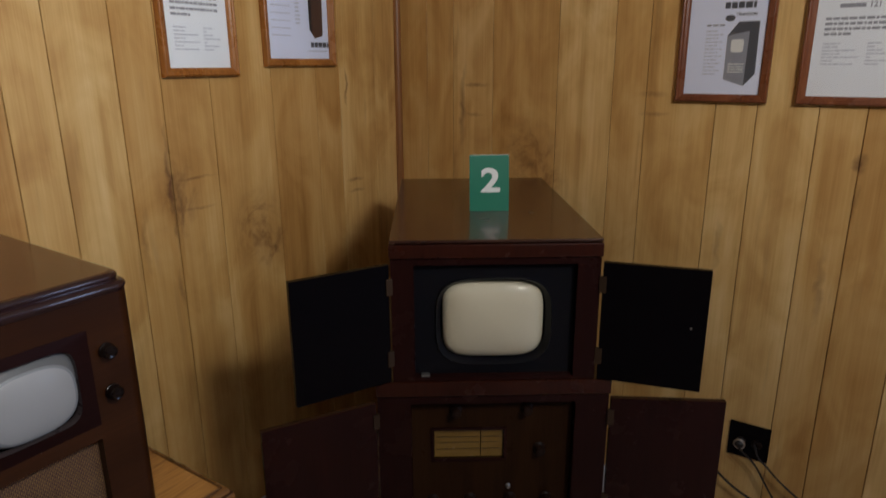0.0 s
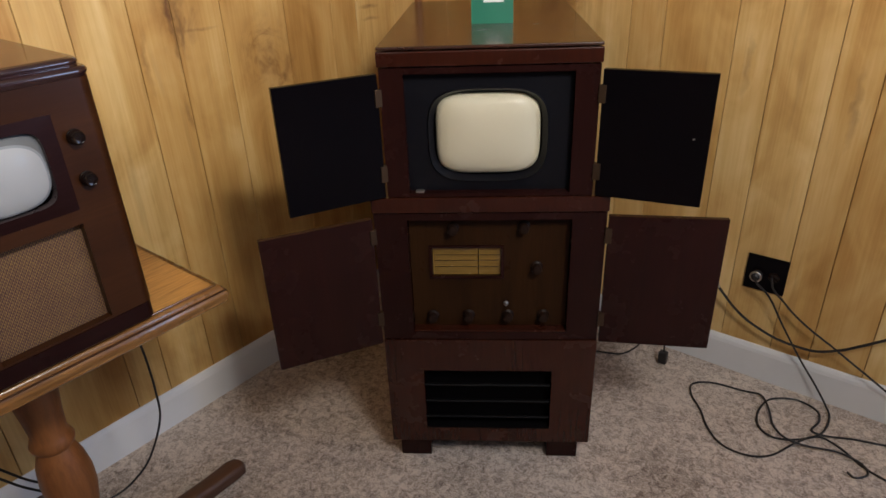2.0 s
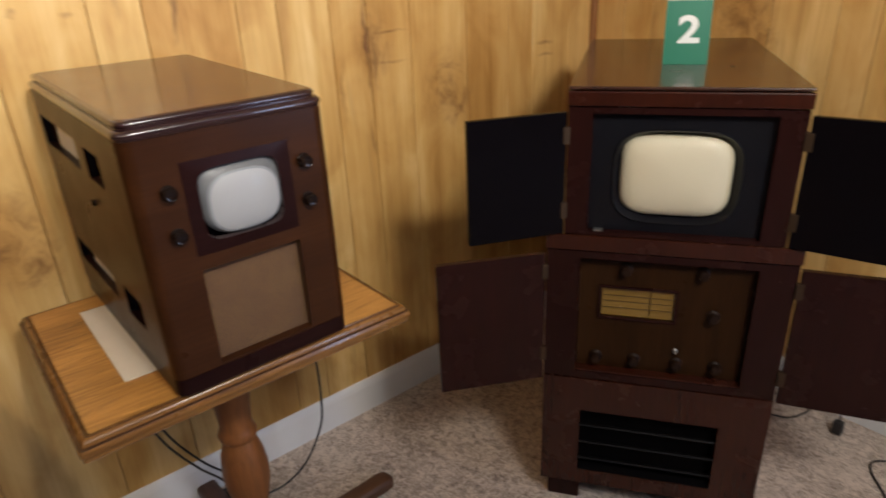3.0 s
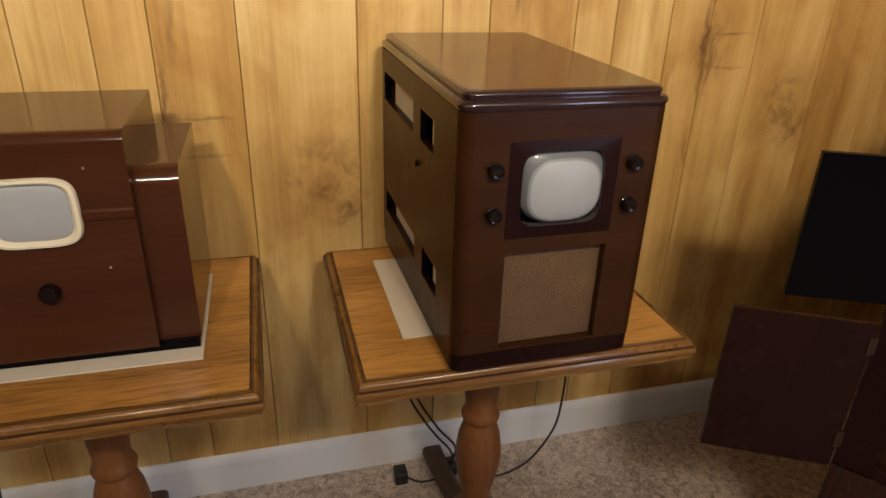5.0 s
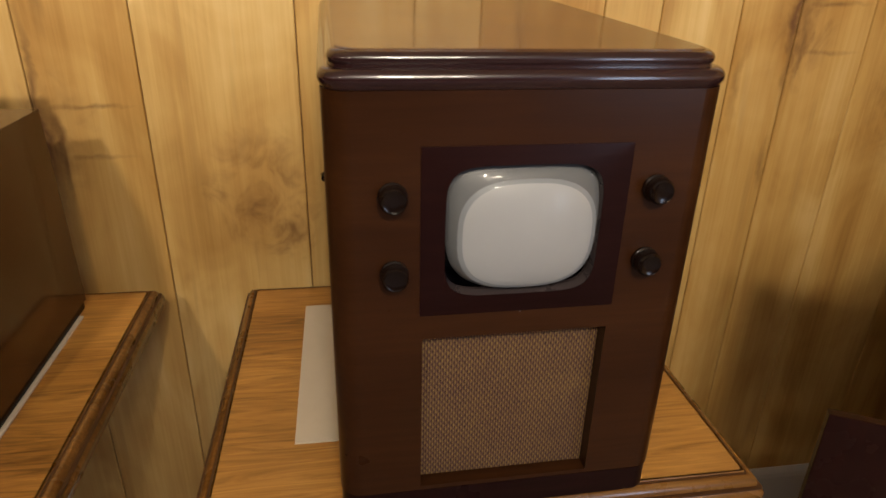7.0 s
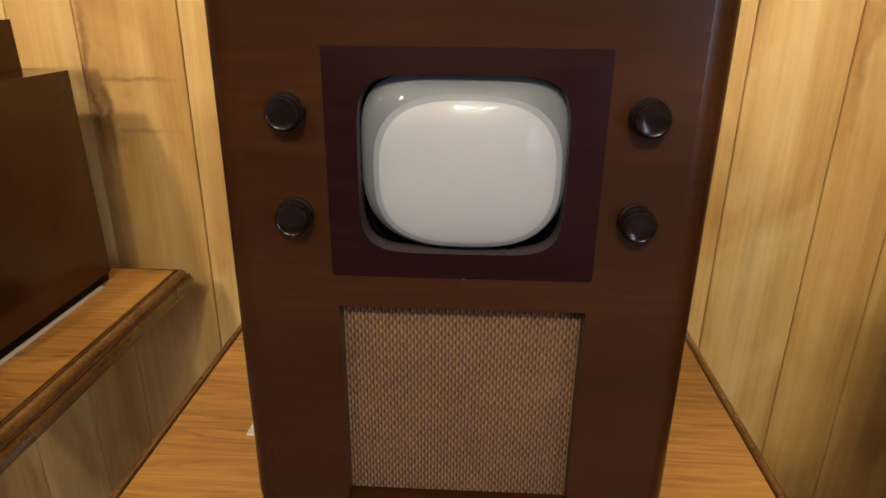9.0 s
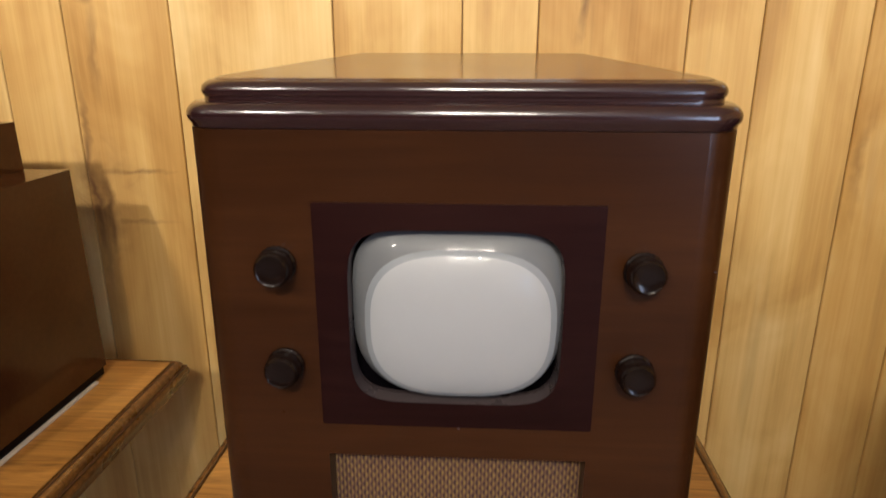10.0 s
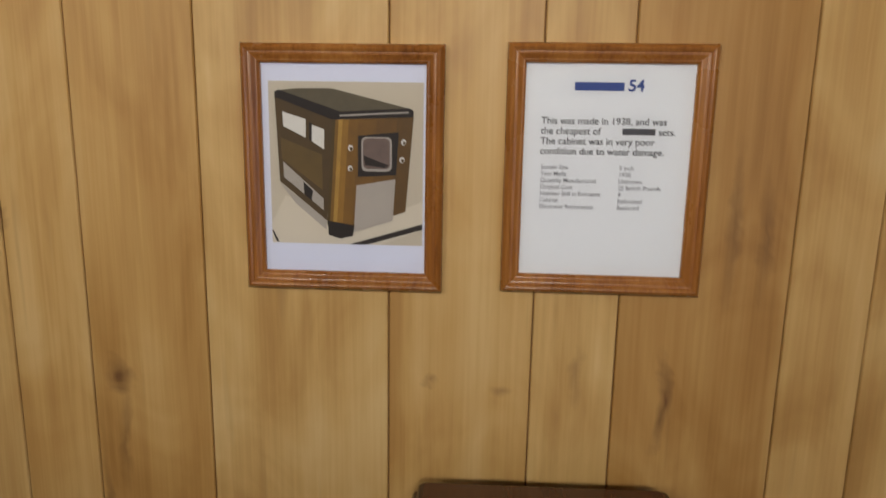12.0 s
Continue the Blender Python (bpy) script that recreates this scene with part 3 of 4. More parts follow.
for u0, u1 in ((-0.264, -0.174), (0.166, 0.256)):
    for v0 in (0.012, 0.68):
        part("foot", box(u0, u1, v0, v0 + 0.09, 0.0, 0.070, 0.003), mahogany_dark, console)


def leaf(name, hinge, free, z0, z1, face, label, hinges, screws=()):
    """A cabinet door swung from its hinge to its free edge, both (u, v)."""
    hx, hy = hinge
    dx, dy = free[0] - hx, free[1] - hy
    w = math.hypot(dx, dy)
    turn = math.degrees(math.atan2(dy, dx))
    d = part(name, box(0.0, w, -0.008, 0.008, z0, z1, 0.0018), face, console, label)
    d.matrix_basis = pose(hx, hy, 0, 0, 0, turn)
    side = 1 if dx > 0 else -1
    for z in hinges:
        part("hinge", box(-0.007, 0.009, min(0, -side * 0.0115), max(0, -side * 0.0115), z - 0.020, z + 0.020, 0.0012), hinge_metal, d, "tarnished butt hinge")
    for a, z in screws:
        part("screw", lathe([(0.0024, 0.0), (0.0022, 0.0012), (0.0008, 0.0015)], 10, "y", (w * a, side * -0.0079, z)), steel, d)
    return d


leaf("upper_door", (-0.250, 0.004), (-0.454, -0.113), 0.845, 1.139, black_paint, "open door with black inner face", (0.905, 1.085), ((0.86, 1.02), (0.86, 0.99)))
leaf("upper_door", (0.250, 0.004), (0.470, -0.074), 0.845, 1.139, black_paint, "open door with black inner face", (0.905, 1.085), ((0.86, 1.00),))
leaf("lower_door", (-0.289, 0.000), (-0.536, -0.122), 0.422, 0.790, mahogany_dark, "open door in dark maroon wood", (0.50, 0.74), ((0.9, 0.60),))
leaf("lower_door", (0.288, 0.002), (0.560, -0.026), 0.428, 0.792, mahogany_dark, "open door in dark maroon wood", (0.50, 0.74))

# ---- number card on the console ----
card = thing("number_card", pose(-0.5085, 1.69, 0, 0, 0, 35) @ pose(0.011, 0.292, 1.196, -8, 0, 0), "green table number card with a white figure two", "sign")
part("card", box(-0.053, 0.053, 0.0, 0.0025, 0.0, 0.150, 0.0008), green_card, card)
part("card_back", box(-0.053, 0.053, 0.003, 0.0045, 0.0005, 0.151), white_ink, card)
lettering("figure", "2", 0.088, white_ink, card, (-0.023, -0.0006, 0.053), "white printed figure two", 0.0024, 1.2)


# ---- pedestal tables ----
def pedestal_table(m, label, hw=0.326):
    t = thing("pedestal_table", m, label, "table", "oak pedestal tables")
    hd = 0.281
    part("tabletop", box(-hw + 0.020, hw - 0.020, -hd + 0.020, hd - 0.020, 0.748, 0.7855), oak, t)
    prof = [(0.022, 0.744), (0.006, 0.744), (0.003, 0.747), (0.003, 0.755), (0.000, 0.759), (0.000, 0.766), (0.003, 0.771), (0.0065, 0.772), (0.0065, 0.7745),
            (0.0075, 0.779), (0.011, 0.783), (0.0145, 0.7842), (0.0165, 0.7828), (0.0185, 0.7828), (0.0195, 0.7855), (0.022, 0.7855)]
    rings = [[(x, y, z) for x, y in rounded(-hw + d, hw - d, -hd + d, hd - d, 0.004, 3)] for d, z in prof]
    part("edge_moulding", loft(rings, False, False), oak_edge, t, "moulded oak edge", True)
    # Thin dark bands follow two steps of the moulded edge.
    for level, d0, d1 in ((0.7834, 0.0160, 0.0192), (0.7722, 0.0022, 0.0068)):
        rings = [[(x, y, z) for x, y in rounded(-hw + d, hw - d, -hd + d, hd - d, 0.004, 3)] for d, z in ((d0, level - 0.002), (d0, level), (d1, level + 0.0006), (d1, level - 0.002))]
        part("edge_groove", loft(rings, False, False), oak_dark, t, "dark groove line")
    part("apron", box(-0.13, 0.13, -0.13, 0.13, 0.712, 0.744, 0.006), oak_edge, t)
    col = [(0.052, 0.10), (0.060, 0.115), (0.060, 0.150), (0.050, 0.162), (0.036, 0.180), (0.034, 0.210), (0.046, 0.260), (0.055, 0.310), (0.056, 0.350), (0.050, 0.395),
           (0.039, 0.430), (0.037, 0.437), (0.044, 0.446), (0.046, 0.456), (0.041, 0.468), (0.037, 0.482), (0.041, 0.530), (0.046, 0.570), (0.046, 0.600), (0.041, 0.630), (0.047, 0.645), (0.052, 0.665), (0.055, 0.712)]
    part("pedestal", lathe(col, 32), pedestal_mat, t, "turned reddish-brown pedestal", True)
    for k in range(4):
        rings = []
        for s, z, w, h in ((0.045, 0.085, 0.024, 0.050), (0.12, 0.055, 0.024, 0.034), (0.22, 0.030, 0.025, 0.026), (0.32, 0.023, 0.028, 0.022), (0.39, 0.022, 0.030, 0.021), (0.415, 0.019, 0.026, 0.018), (0.426, 0.017, 0.012, 0.010)):
            rings.append([(s, a, z + b) for a, b in rounded(-w, w, -h, h, min(w, h) * 0.6, 3)])
        foot = part("foot", loft(rings), foot_mat, t, "dark stained spreading foot", True)
        foot.matrix_basis = pose(0, 0, 0, 0, 0, 90 * k + 3)
    return t


table_1 = pedestal_table(pose(-1.055, 0.798, 0, 0, 0, 90), "golden oak pedestal table under the walnut television", 0.330)
pedestal_table(pose(-1.070, -0.004, 0, 0, 0, 90), "golden oak pedestal table under the red mahogany television")

# ---- cardboard sheets under the sets ----
TT = 0.7858
tagged(part("cardboard_sheet", box(-1.245, -0.904, 0.577, 0.94, TT, TT + 0.003, 0.0008), board_card), "pale cardboard sheet under the walnut television", "cardboard")
tagged(part("cardboard_sheet", box(-1.252, -0.918, -0.21, 0.222, TT, TT + 0.003, 0.0008), board_card), "pale cardboard sheet under the red mahogany television", "cardboard")

# ---- table television in walnut ----
B1 = TT + 0.003
tv1 = thing("table_television", pose(-0.775, 0.806, B1, 0, 0, 90.9), "walnut table television with a small grey-white screen", "television")
HW, DP, HT = 0.172, 0.584, 0.4512
R = 0.022
bz = (-0.093, 0.093, 0.247, 0.406)
gr = (-0.090, 0.091, 0.041, 0.222)
# front, rounded corners, bottom rail, back
bm = plate(-HW + R, HW - R, 0.036, HT, [bz, gr], 0.0, 0.016, lambda a, d, z: (a, d, z))
for s in (-1, 1):
    arc = [(s * (HW - R + R * math.sin(radians(9 * i))), R - R * math.cos(radians(9 * i))) for i in range(11)]
    inner = [(s * (HW - R + (R - 0.014) * math.sin(radians(9 * i))), R - (R - 0.014) * math.cos(radians(9 * i))) for i in range(10, -1, -1)]
    loft([[(a, d, z) for a, d in arc + inner] for z in (0.036, HT)], bm=bm)
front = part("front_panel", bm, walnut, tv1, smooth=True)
slots = [(0.292, 0.560, 0.345, 0.405), (0.145, 0.238, 0.345, 0.402), (0.276, 0.553, 0.092, 0.142), (0.112, 0.214, 0.088, 0.146)]
left = part("side_panel", plate(R, DP, 0.036, HT, slots, -HW, -HW + 0.014, lambda a, d, z: (d, a, z)), walnut_side, tv1, "walnut side with four ventilation slots")
# Black sheet added behind the slots; its colour gives the darkness of the inside.
part("inner_wall", plate(0.06, DP - 0.013, 0.06, HT - 0.01, [], -HW + 0.060, -HW + 0.064, lambda a, d, z: (d, a, z)), black_paint, left, "black sheet standing in for the unlit cabinet inside")
for a0, a1, z0, z1 in slots:
    part("slot_lining", box(-HW + 0.0148, -HW + 0.0175, a0 - 0.008, a1 - (0.045 if a1 - a0 > 0.15 else 0.032), z0 - 0.006, z1 + 0.006), inner_board, left, "pale board behind the slot")
for a0, a1, z0, z1 in slots:
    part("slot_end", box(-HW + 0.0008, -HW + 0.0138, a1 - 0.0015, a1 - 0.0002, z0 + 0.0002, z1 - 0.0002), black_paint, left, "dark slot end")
    part("slot_sill", box(-HW + 0.0008, -HW + 0.0138, a0 + 0.0002, a1 - 0.0018, z0 + 0.0002, z0 + 0.0015), bezel_mat, left)
part("side_knob", lathe([(0.006, 0), (0.006, 0.005), (0.004, 0.007)], 12, "y"), bakelite, left, "small dark side knob", True).matrix_basis = pose(-HW, 0.254, 0.300, 0, 0, -90)
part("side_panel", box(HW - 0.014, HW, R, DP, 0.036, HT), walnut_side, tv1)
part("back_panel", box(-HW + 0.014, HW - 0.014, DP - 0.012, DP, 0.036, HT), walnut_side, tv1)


def front_round(inset, r):
    """The cabinet's plan outline, with rounded front corners."""
    return rounded(-HW + inset, HW - inset, inset, DP - max(inset, 0) * 0.4, (r, r, 0.006, 0.006), 7)


part("plinth", loft([[(a, d, z) for a, d in front_round(i, R)] for i, z in ((0.004, 0.0), (0.001, 0.003), (0.001, 0.034), (0.004, 0.036))]), bezel_mat, tv1, "dark plinth rail", True)
prof = [(0.004, HT), (0.0005, HT + 0.0005)] + [(0.0055 - 0.0075 * math.cos(radians(a)), HT + 0.0080 + 0.0080 * math.sin(radians(a))) for a in range(-36, 91, 14)]
prof += [(0.0070, HT + 0.0160)] + [(0.0130 - 0.0072 * math.cos(radians(a)), HT + 0.0222 + 0.0066 * math.sin(radians(a))) for a in range(-36, 91, 14)]
part("top_moulding", loft([[(a, d, z) for a, d in front_round(i, R)] for i, z in prof], True, False), moulding_mat, tv1, "glossy dark stepped moulding", True)
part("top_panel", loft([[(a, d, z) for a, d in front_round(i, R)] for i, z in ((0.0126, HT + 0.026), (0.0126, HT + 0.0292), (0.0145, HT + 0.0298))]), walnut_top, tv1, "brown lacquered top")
# bezel with tube
cz = 0.3275
half = squircle(0.0705, 0.0615, 48, 5.5)


def ordered(pairs, c):
    return sorted(pairs, key=lambda p: math.atan2(p[1] - c[1], p[0] - c[0]))


outer = ordered(rounded(bz[0], bz[1], bz[2], bz[3], 0.0015, 11), (0, cz))
inner = ordered([(a - 0.001, cz + b) for a, b in half], (0, cz))
bezel = part("bezel", loft([[(a, 0.010, b) for a, b in outer], [(a, -0.001, b) for a, b in outer], [(a, -0.0025, b) for a, b in inner], [(a * 0.985, 0.010, cz + (b - cz) * 0.985) for a, b in inner]], False, False), bezel_mat, tv1, "dark plum bezel", True)
deep = [(a * 0.985, 0.013, cz + (b - cz) * 0.985) for a, b in inner]
part("tube_lip", loft([[(a * 0.998, -0.0022, cz + (b - cz) * 0.998) for a, b in inner], [(a * 0.988, 0.003, cz + (b - cz) * 0.988) for a, b in inner], [(a * 0.985, 0.012, cz + (b - cz) * 0.985) for a, b in inner], [(a, 0.013, b) for a, b in inner]], False, False), mask_metal, bezel, "pale lip round the tube", True)
part("tube_backing", box(bz[0] + 0.002, bz[1] - 0.002, 0.030, 0.032, bz[2] + 0.002, bz[3] - 0.002), black_paint, bezel)
rim, edge = squircle(0.0706, 0.0608, 48, 4.2)[:24] + squircle(0.0706, 0.0608, 48, 2.7)[24:], squircle(0.0632, 0.0522, 48, 2.8)
rings = [[((0.0005 + a) * (1 - s) + (0.0024 + p) * s, y, cz + (0.0012 + b) * (1 - s) + (q - 0.0030) * s) for (a, b), (p, q) in zip(rim, edge)] for s, y in ((0.0, 0.0075), (0.3, 0.0036), (0.6, 0.0008), (0.85, -0.0012), (1.0, -0.0022))]
part("tube", loft(rings, False, False), tube_glass, bezel, "grey curved tube glass", True)
rings = [[(0.0024 + s * a, y, cz - 0.0030 + s * b) for a, b in squircle(0.0632, 0.0522, 48, 2.8 - 0.4 * (1 - s))] for s, y in ((1.0, -0.0022), (0.97, -0.0034), (0.935, -0.0045), (0.90, -0.0055), (0.78, -0.0080), (0.62, -0.0102), (0.43, -0.0119), (0.22, -0.0130), (0.04, -0.0134))]
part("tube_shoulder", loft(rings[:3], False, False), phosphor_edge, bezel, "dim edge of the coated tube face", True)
part("screen", loft(rings[2:], False, True), phosphor_grey, bezel, "grey-white bulging screen", True)
KNOB1 = [(0.0125, 0.0), (0.0130, 0.002), (0.0130, 0.0035), (0.0118, 0.0045), (0.0122, 0.010), (0.0118, 0.0145), (0.0100, 0.0165), (0.0092, 0.0160), (0.004, 0.0158)]
for u, z in ((-0.117, 0.3645), (-0.116, 0.2925), (0.118, 0.3645), (0.118, 0.2940)):
    knob = part("knob", lathe(KNOB1, 44, "y", (u, 0.0, z), flute=0.045), bakelite, tv1, "dark bakelite control knob", True)
cloth = part("speaker_cloth", box(gr[0] - 0.012, gr[1] + 0.012, 0.0175, 0.0195, gr[2] - 0.012, gr[3] + 0.004), cloth_mat, tv1, "brown woven speaker cloth")

# worn edges: small greyish chips in the lacquer
for u, d, z in ((0.1655, 0.0060, 0.362), (0.1600, 0.0035, 0.236), (0.0020, -0.0015, 0.2462)):
    part("lacquer_chip", box(u - 0.0008, u + 0.0008, d - 0.0003, d + 0.0012, z - 0.0004, z + 0.0004, 0.0002), mask_metal, tv1, "tiny greyish chip in the lacquer")

# the cabinet rises a little towards its back
for ob in tv1.children_recursive:
    for v in ob.data.vertices:
        v.co.z += 0.0225 * max(v.co.y, 0.0) * max(v.co.z, 0.0) / HT

# ---- table television in red mahogany, with shoulders ----
tv3 = thing("table_television", pose(-0.950, 0.003, B1, 0, 0, 90), "glossy red mahogany table television with cream screen surround", "television")


def drum(u0, u1, v0, v1, z0, z1, r, material, name, label=""):
    """A cabinet block whose top front edge is rounded."""
    pts = [(v0, z0), (v1 + 0.010, z0), (v1, z1), (v0 + r + 0.004, z1)] + [(v0 + r - r * math.sin(radians(a)), z1 - r + r * math.cos(radians(a))) for a in range(0, 91, 6)] + [(v0, z1 - r - 0.004)]
    return part(name, loft([[(u, d, z) for d, z in pts] for u in (u0, u1)]), material, tv3, label, True)


drum(0.1445, 0.2155, 0.022, 0.322, 0.014, 0.332, 0.034, redwood, "shoulder", "rounded red mahogany shoulder")
drum(-0.2155, -0.1445, 0.022, 0.322, 0.014, 0.332, 0.034, redwood, "shoulder", "rounded red mahogany shoulder")
body = drum(-0.1465, 0.1465, 0.0, 0.320, 0.014, 0.400, 0.020, redwood, "body", "red mahogany cabinet body")
# The black holds the shadow at the cabinet's foot as well as the plinth.
part("plinth", box(-0.2135, 0.2135, 0.006, 0.328, 0.0, 0.014, 0.002), black_paint, tv3, "base strip with the shadow below coloured in as black")
part("moulding_strip", loft([[(u, -0.004 * math.sin(radians(a)), 0.268 + 0.010 * math.cos(radians(a))) for a in range(0, 181, 30)] for u in (0.062, 0.1463)]), redwood, tv3, "raised horizontal bead", True)
part("moulding_strip", loft([[(u, -0.004 * math.sin(radians(a)), 0.268 + 0.010 * math.cos(radians(a))) for a in range(0, 181, 30)] for u in (-0.1463, -0.062)]), redwood, tv3, "raised horizontal bead", True)
cz = 0.277
o3 = squircle(0.070, 0.057, 48, 4.2)
prof = [(1.0, -0.0005), (1.0, -0.005), (0.97, -0.009), (0.90, -0.010), (0.84, -0.007), (0.80, -0.001)]
surround = part("screen_surround", loft([[(s * a, y, cz + s * b + 0.0) for a, b in o3] for s, y in prof], False, False), cream, tv3, "cream painted screen surround", True)
rings = [[(s * a, y, cz + s * b) for a, b in squircle(0.0590, 0.0475, 48, 4.0 - 1.2 * (1 - s))] for s, y in ((1.0, -0.0006), (0.93, -0.0030), (0.8, -0.0050), (0.6, -0.0068), (0.3, -0.0078), (0.04, -0.008))]
part("screen", loft(rings, False, True), phosphor_grey, surround, "grey-white screen", True)
part("knob", lathe([(0.016, 0.0), (0.0165, 0.004), (0.0150, 0.006), (0.0150, 0.014), (0.013, 0.017), (0.006, 0.0165)], 26, "y", (0.0, 0.0, 0.140)), bakelite, tv3, "dark round tuning knob", True)
for u, z in ((0.085, 0.345), (0.095, 0.175)):
    part("pin", lathe([(0.0022, 0.0), (0.002, 0.001), (0.0005, 0.0014)], 10, "y", (u, 0.0, z)), steel, tv3)


# ---- framed sheets ----
def sheet_of(a0, a1, b0, b1, y):
    bm = bmesh.new()
    bm.faces.new([bm.verts.new((a, y, b)) for a, b in ((a0, b0), (a1, b0), (a1, b1), (a0, b1))])
    return bm


def picture_frame(m, w, h, label, wood_mat, sheet, rail=0.024):
    """A framed sheet; local x along the wall, z up, its back at y = 0, facing -y."""
    f = thing("picture_frame", m, label, "picture frame", "framed sheets on the walls")
    prof = [(0.0, 0.0), (0.0, -0.014), (0.0025, -0.018), (0.006, -0.0195), (0.009, -0.0185), (0.0105, -0.0165), (0.013, -0.0165), (0.0155, -0.0150), (0.019, -0.0125), (0.021, -0.0125), (rail, -0.0095), (rail, -0.004)]
    for k, (a0, a1) in enumerate((((0, 0), (w, 0)), ((w, 0), (w, h)), ((w, h), (0, h)), ((0, h), (0, 0)))):
        ix, iz = ((1, 1), (-1, 1), (-1, -1), (1, -1))[k], ((-1, 1), (-1, -1), (1, -1), (1, 1))[k]
        rings = [[(a0[0] + ix[0] * d, y, a0[1] + ix[1] * d) for d, y in prof], [(a1[0] + iz[0] * d, y, a1[1] + iz[1] * d) for d, y in prof]]
        part("frame_rail", loft(rings), wood_mat, f, smooth=True)
    sh = part("sheet", box(rail - 0.004, w - rail + 0.004, -0.0045, -0.0030, rail - 0.004, h - rail + 0.004), sheet, f, "printed sheet under glass")
    pane = part("pane", sheet_of(rail - 0.003, w - rail + 0.003, rail - 0.003, h - rail + 0.003, -0.0082), glass_mat, f)
    pane.visible_shadow = False
    return f


def bars(parent, lines, material, y=-0.0050):
    """Rows of unreadable print as thin bars: (x, width, z, height), broken up into words."""
    rnd = random.Random(5)
    for x, wd, z, ht in lines:
        bm, a = bmesh.new(), x
        while a < x + wd - 0.002:
            b = min(a + rnd.uniform(0.006, 0.019), x + wd)
            box(a, b, y, y + 0.0004, z, z + ht, bm=bm)
            a = b + 0.0026
        part("print_line", bm, material, parent)


def shape_on(parent, name, pts, material, y):
    """A flat printed shape."""
    return part(name, loft([[(a, y + d, b) for a, b in pts] for d in (0.0, 0.0002)]), material, parent)


FACE_W = lambda y, z: pose(WX + 0.001, y, z, 0, 0, 90)
FACE_N = lambda x, z: pose(x, WY - 0.001, z, 0, 0, 0)

photo_bg = plain("photo_beige", (0.56, 0.50, 0.40), 0.7, vary=0.08, scale=12)
photo_table = plain("photo_cream", (0.64, 0.58, 0.48), 0.7, vary=0.05, scale=12)
photo_dark = plain("photo_dark_brown", (0.085, 0.052, 0.020), 0.7, vary=0.3, scale=40)
photo_edge = plain("photo_black", (0.020, 0.014, 0.012), 0.7)
photo_top = plain("photo_top_olive", (0.115, 0.095, 0.060), 0.7, vary=0.3, scale=60)
photo_grey = plain("photo_grey", (0.42, 0.38, 0.34), 0.7, vary=0.1, scale=60)
photo_white = plain("photo_white", (0.70, 0.68, 0.64), 0.7, vary=0.05)

# photograph of the same set, before repair
fa = picture_frame(FACE_W(0.387, 1.530), 0.267, 0.325, "cherry wood frame with a photograph of an old television", frame_wood, paper_blue)
W0, W1, H0, H1 = 0.0265, 0.2415, 0.062, 0.278
X = lambda a: W0 + a * (W1 - W0)
Z = lambda b: H0 + b * (H1 - H0)
Q = lambda *ps: [(X(a), Z(b)) for a, b in ps]
Y0 = -0.0048
shape_on(fa, "photo_ground", Q((0.03, 0.0), (0.99, 0.0), (0.99, 1.0), (0.03, 1.0)), photo_bg, Y0)
shape_on(fa, "photo_tabletop", Q((0.03, 0.12), (0.12, 0.30), (0.60, 0.12), (0.99, 0.28), (0.99, 0.10), (0.72, 0.0), (0.03, 0.0)), photo_table, Y0 - 0.0003)
shape_on(fa, "photo_side", Q((0.07, 0.91), (0.443, 0.77), (0.385, 0.148), (0.09, 0.39)), photo_dark, Y0 - 0.0006)
shape_on(fa, "photo_side_glow", Q((0.10, 0.66), (0.36, 0.56), (0.36, 0.34), (0.105, 0.53)), plain("photo_olive_brown", (0.135, 0.085, 0.026), 0.7, vary=0.3, scale=40), Y0 - 0.0007)
shape_on(fa, "photo_undercut", Q((0.085, 0.385), (0.385, 0.148), (0.38, 0.09), (0.19, 0.25)), photo_grey, Y0 - 0.0005)
# the front, from a dark rounded corner over a bright streak to brown
tones = ((0.085, 0.052, 0.014), (0.20, 0.105, 0.018), (0.42, 0.245, 0.050), (0.30, 0.155, 0.026), (0.20, 0.100, 0.018), (0.175, 0.088, 0.018), (0.15, 0.076, 0.018), (0.125, 0.066, 0.018))
cuts = (0.0, 0.035, 0.075, 0.125, 0.20, 0.32, 0.55, 0.80, 1.0)
edge_a = lambda k: (0.430 + 0.500 * k, 0.772 + 0.023 * k)
edge_b = lambda k: (0.385 + 0.498 * k, 0.122 - 0.02 * min(k, 0.33) / 0.33 + 0.112 * max(k - 0.33, 0) / 0.67)
for tone, k0, k1 in zip(tones, cuts, cuts[1:]):
    shape_on(fa, "photo_front", Q(edge_a(k0), edge_a(k1), edge_b(k1), edge_b(k0)), plain("photo_gold", tone, 0.7, vary=0.3, scale=60), Y0 - 0.0009)
shape_on(fa, "photo_lid", Q((0.096, 0.944), (0.20, 0.957), (0.426, 0.960), (0.904, 0.845), (0.479, 0.812)), photo_top, Y0 - 0.0012)
shape_on(fa, "photo_lid_edge", Q((0.071, 0.935), (0.096, 0.948), (0.479, 0.822), (0.904, 0.848), (0.930, 0.832), (0.930, 0.795), (0.470, 0.775), (0.430, 0.772), (0.069, 0.905)), photo_edge, Y0 - 0.0014)
shape_on(fa, "photo_lid_glint", Q((0.475, 0.803), (0.90, 0.828), (0.90, 0.818), (0.475, 0.793)), photo_grey, Y0 - 0.0016)
shape_on(fa, "photo_bezel", Q((0.587, 0.678), (0.84, 0.704), (0.824, 0.443), (0.585, 0.426)), photo_edge, Y0 - 0.0016)
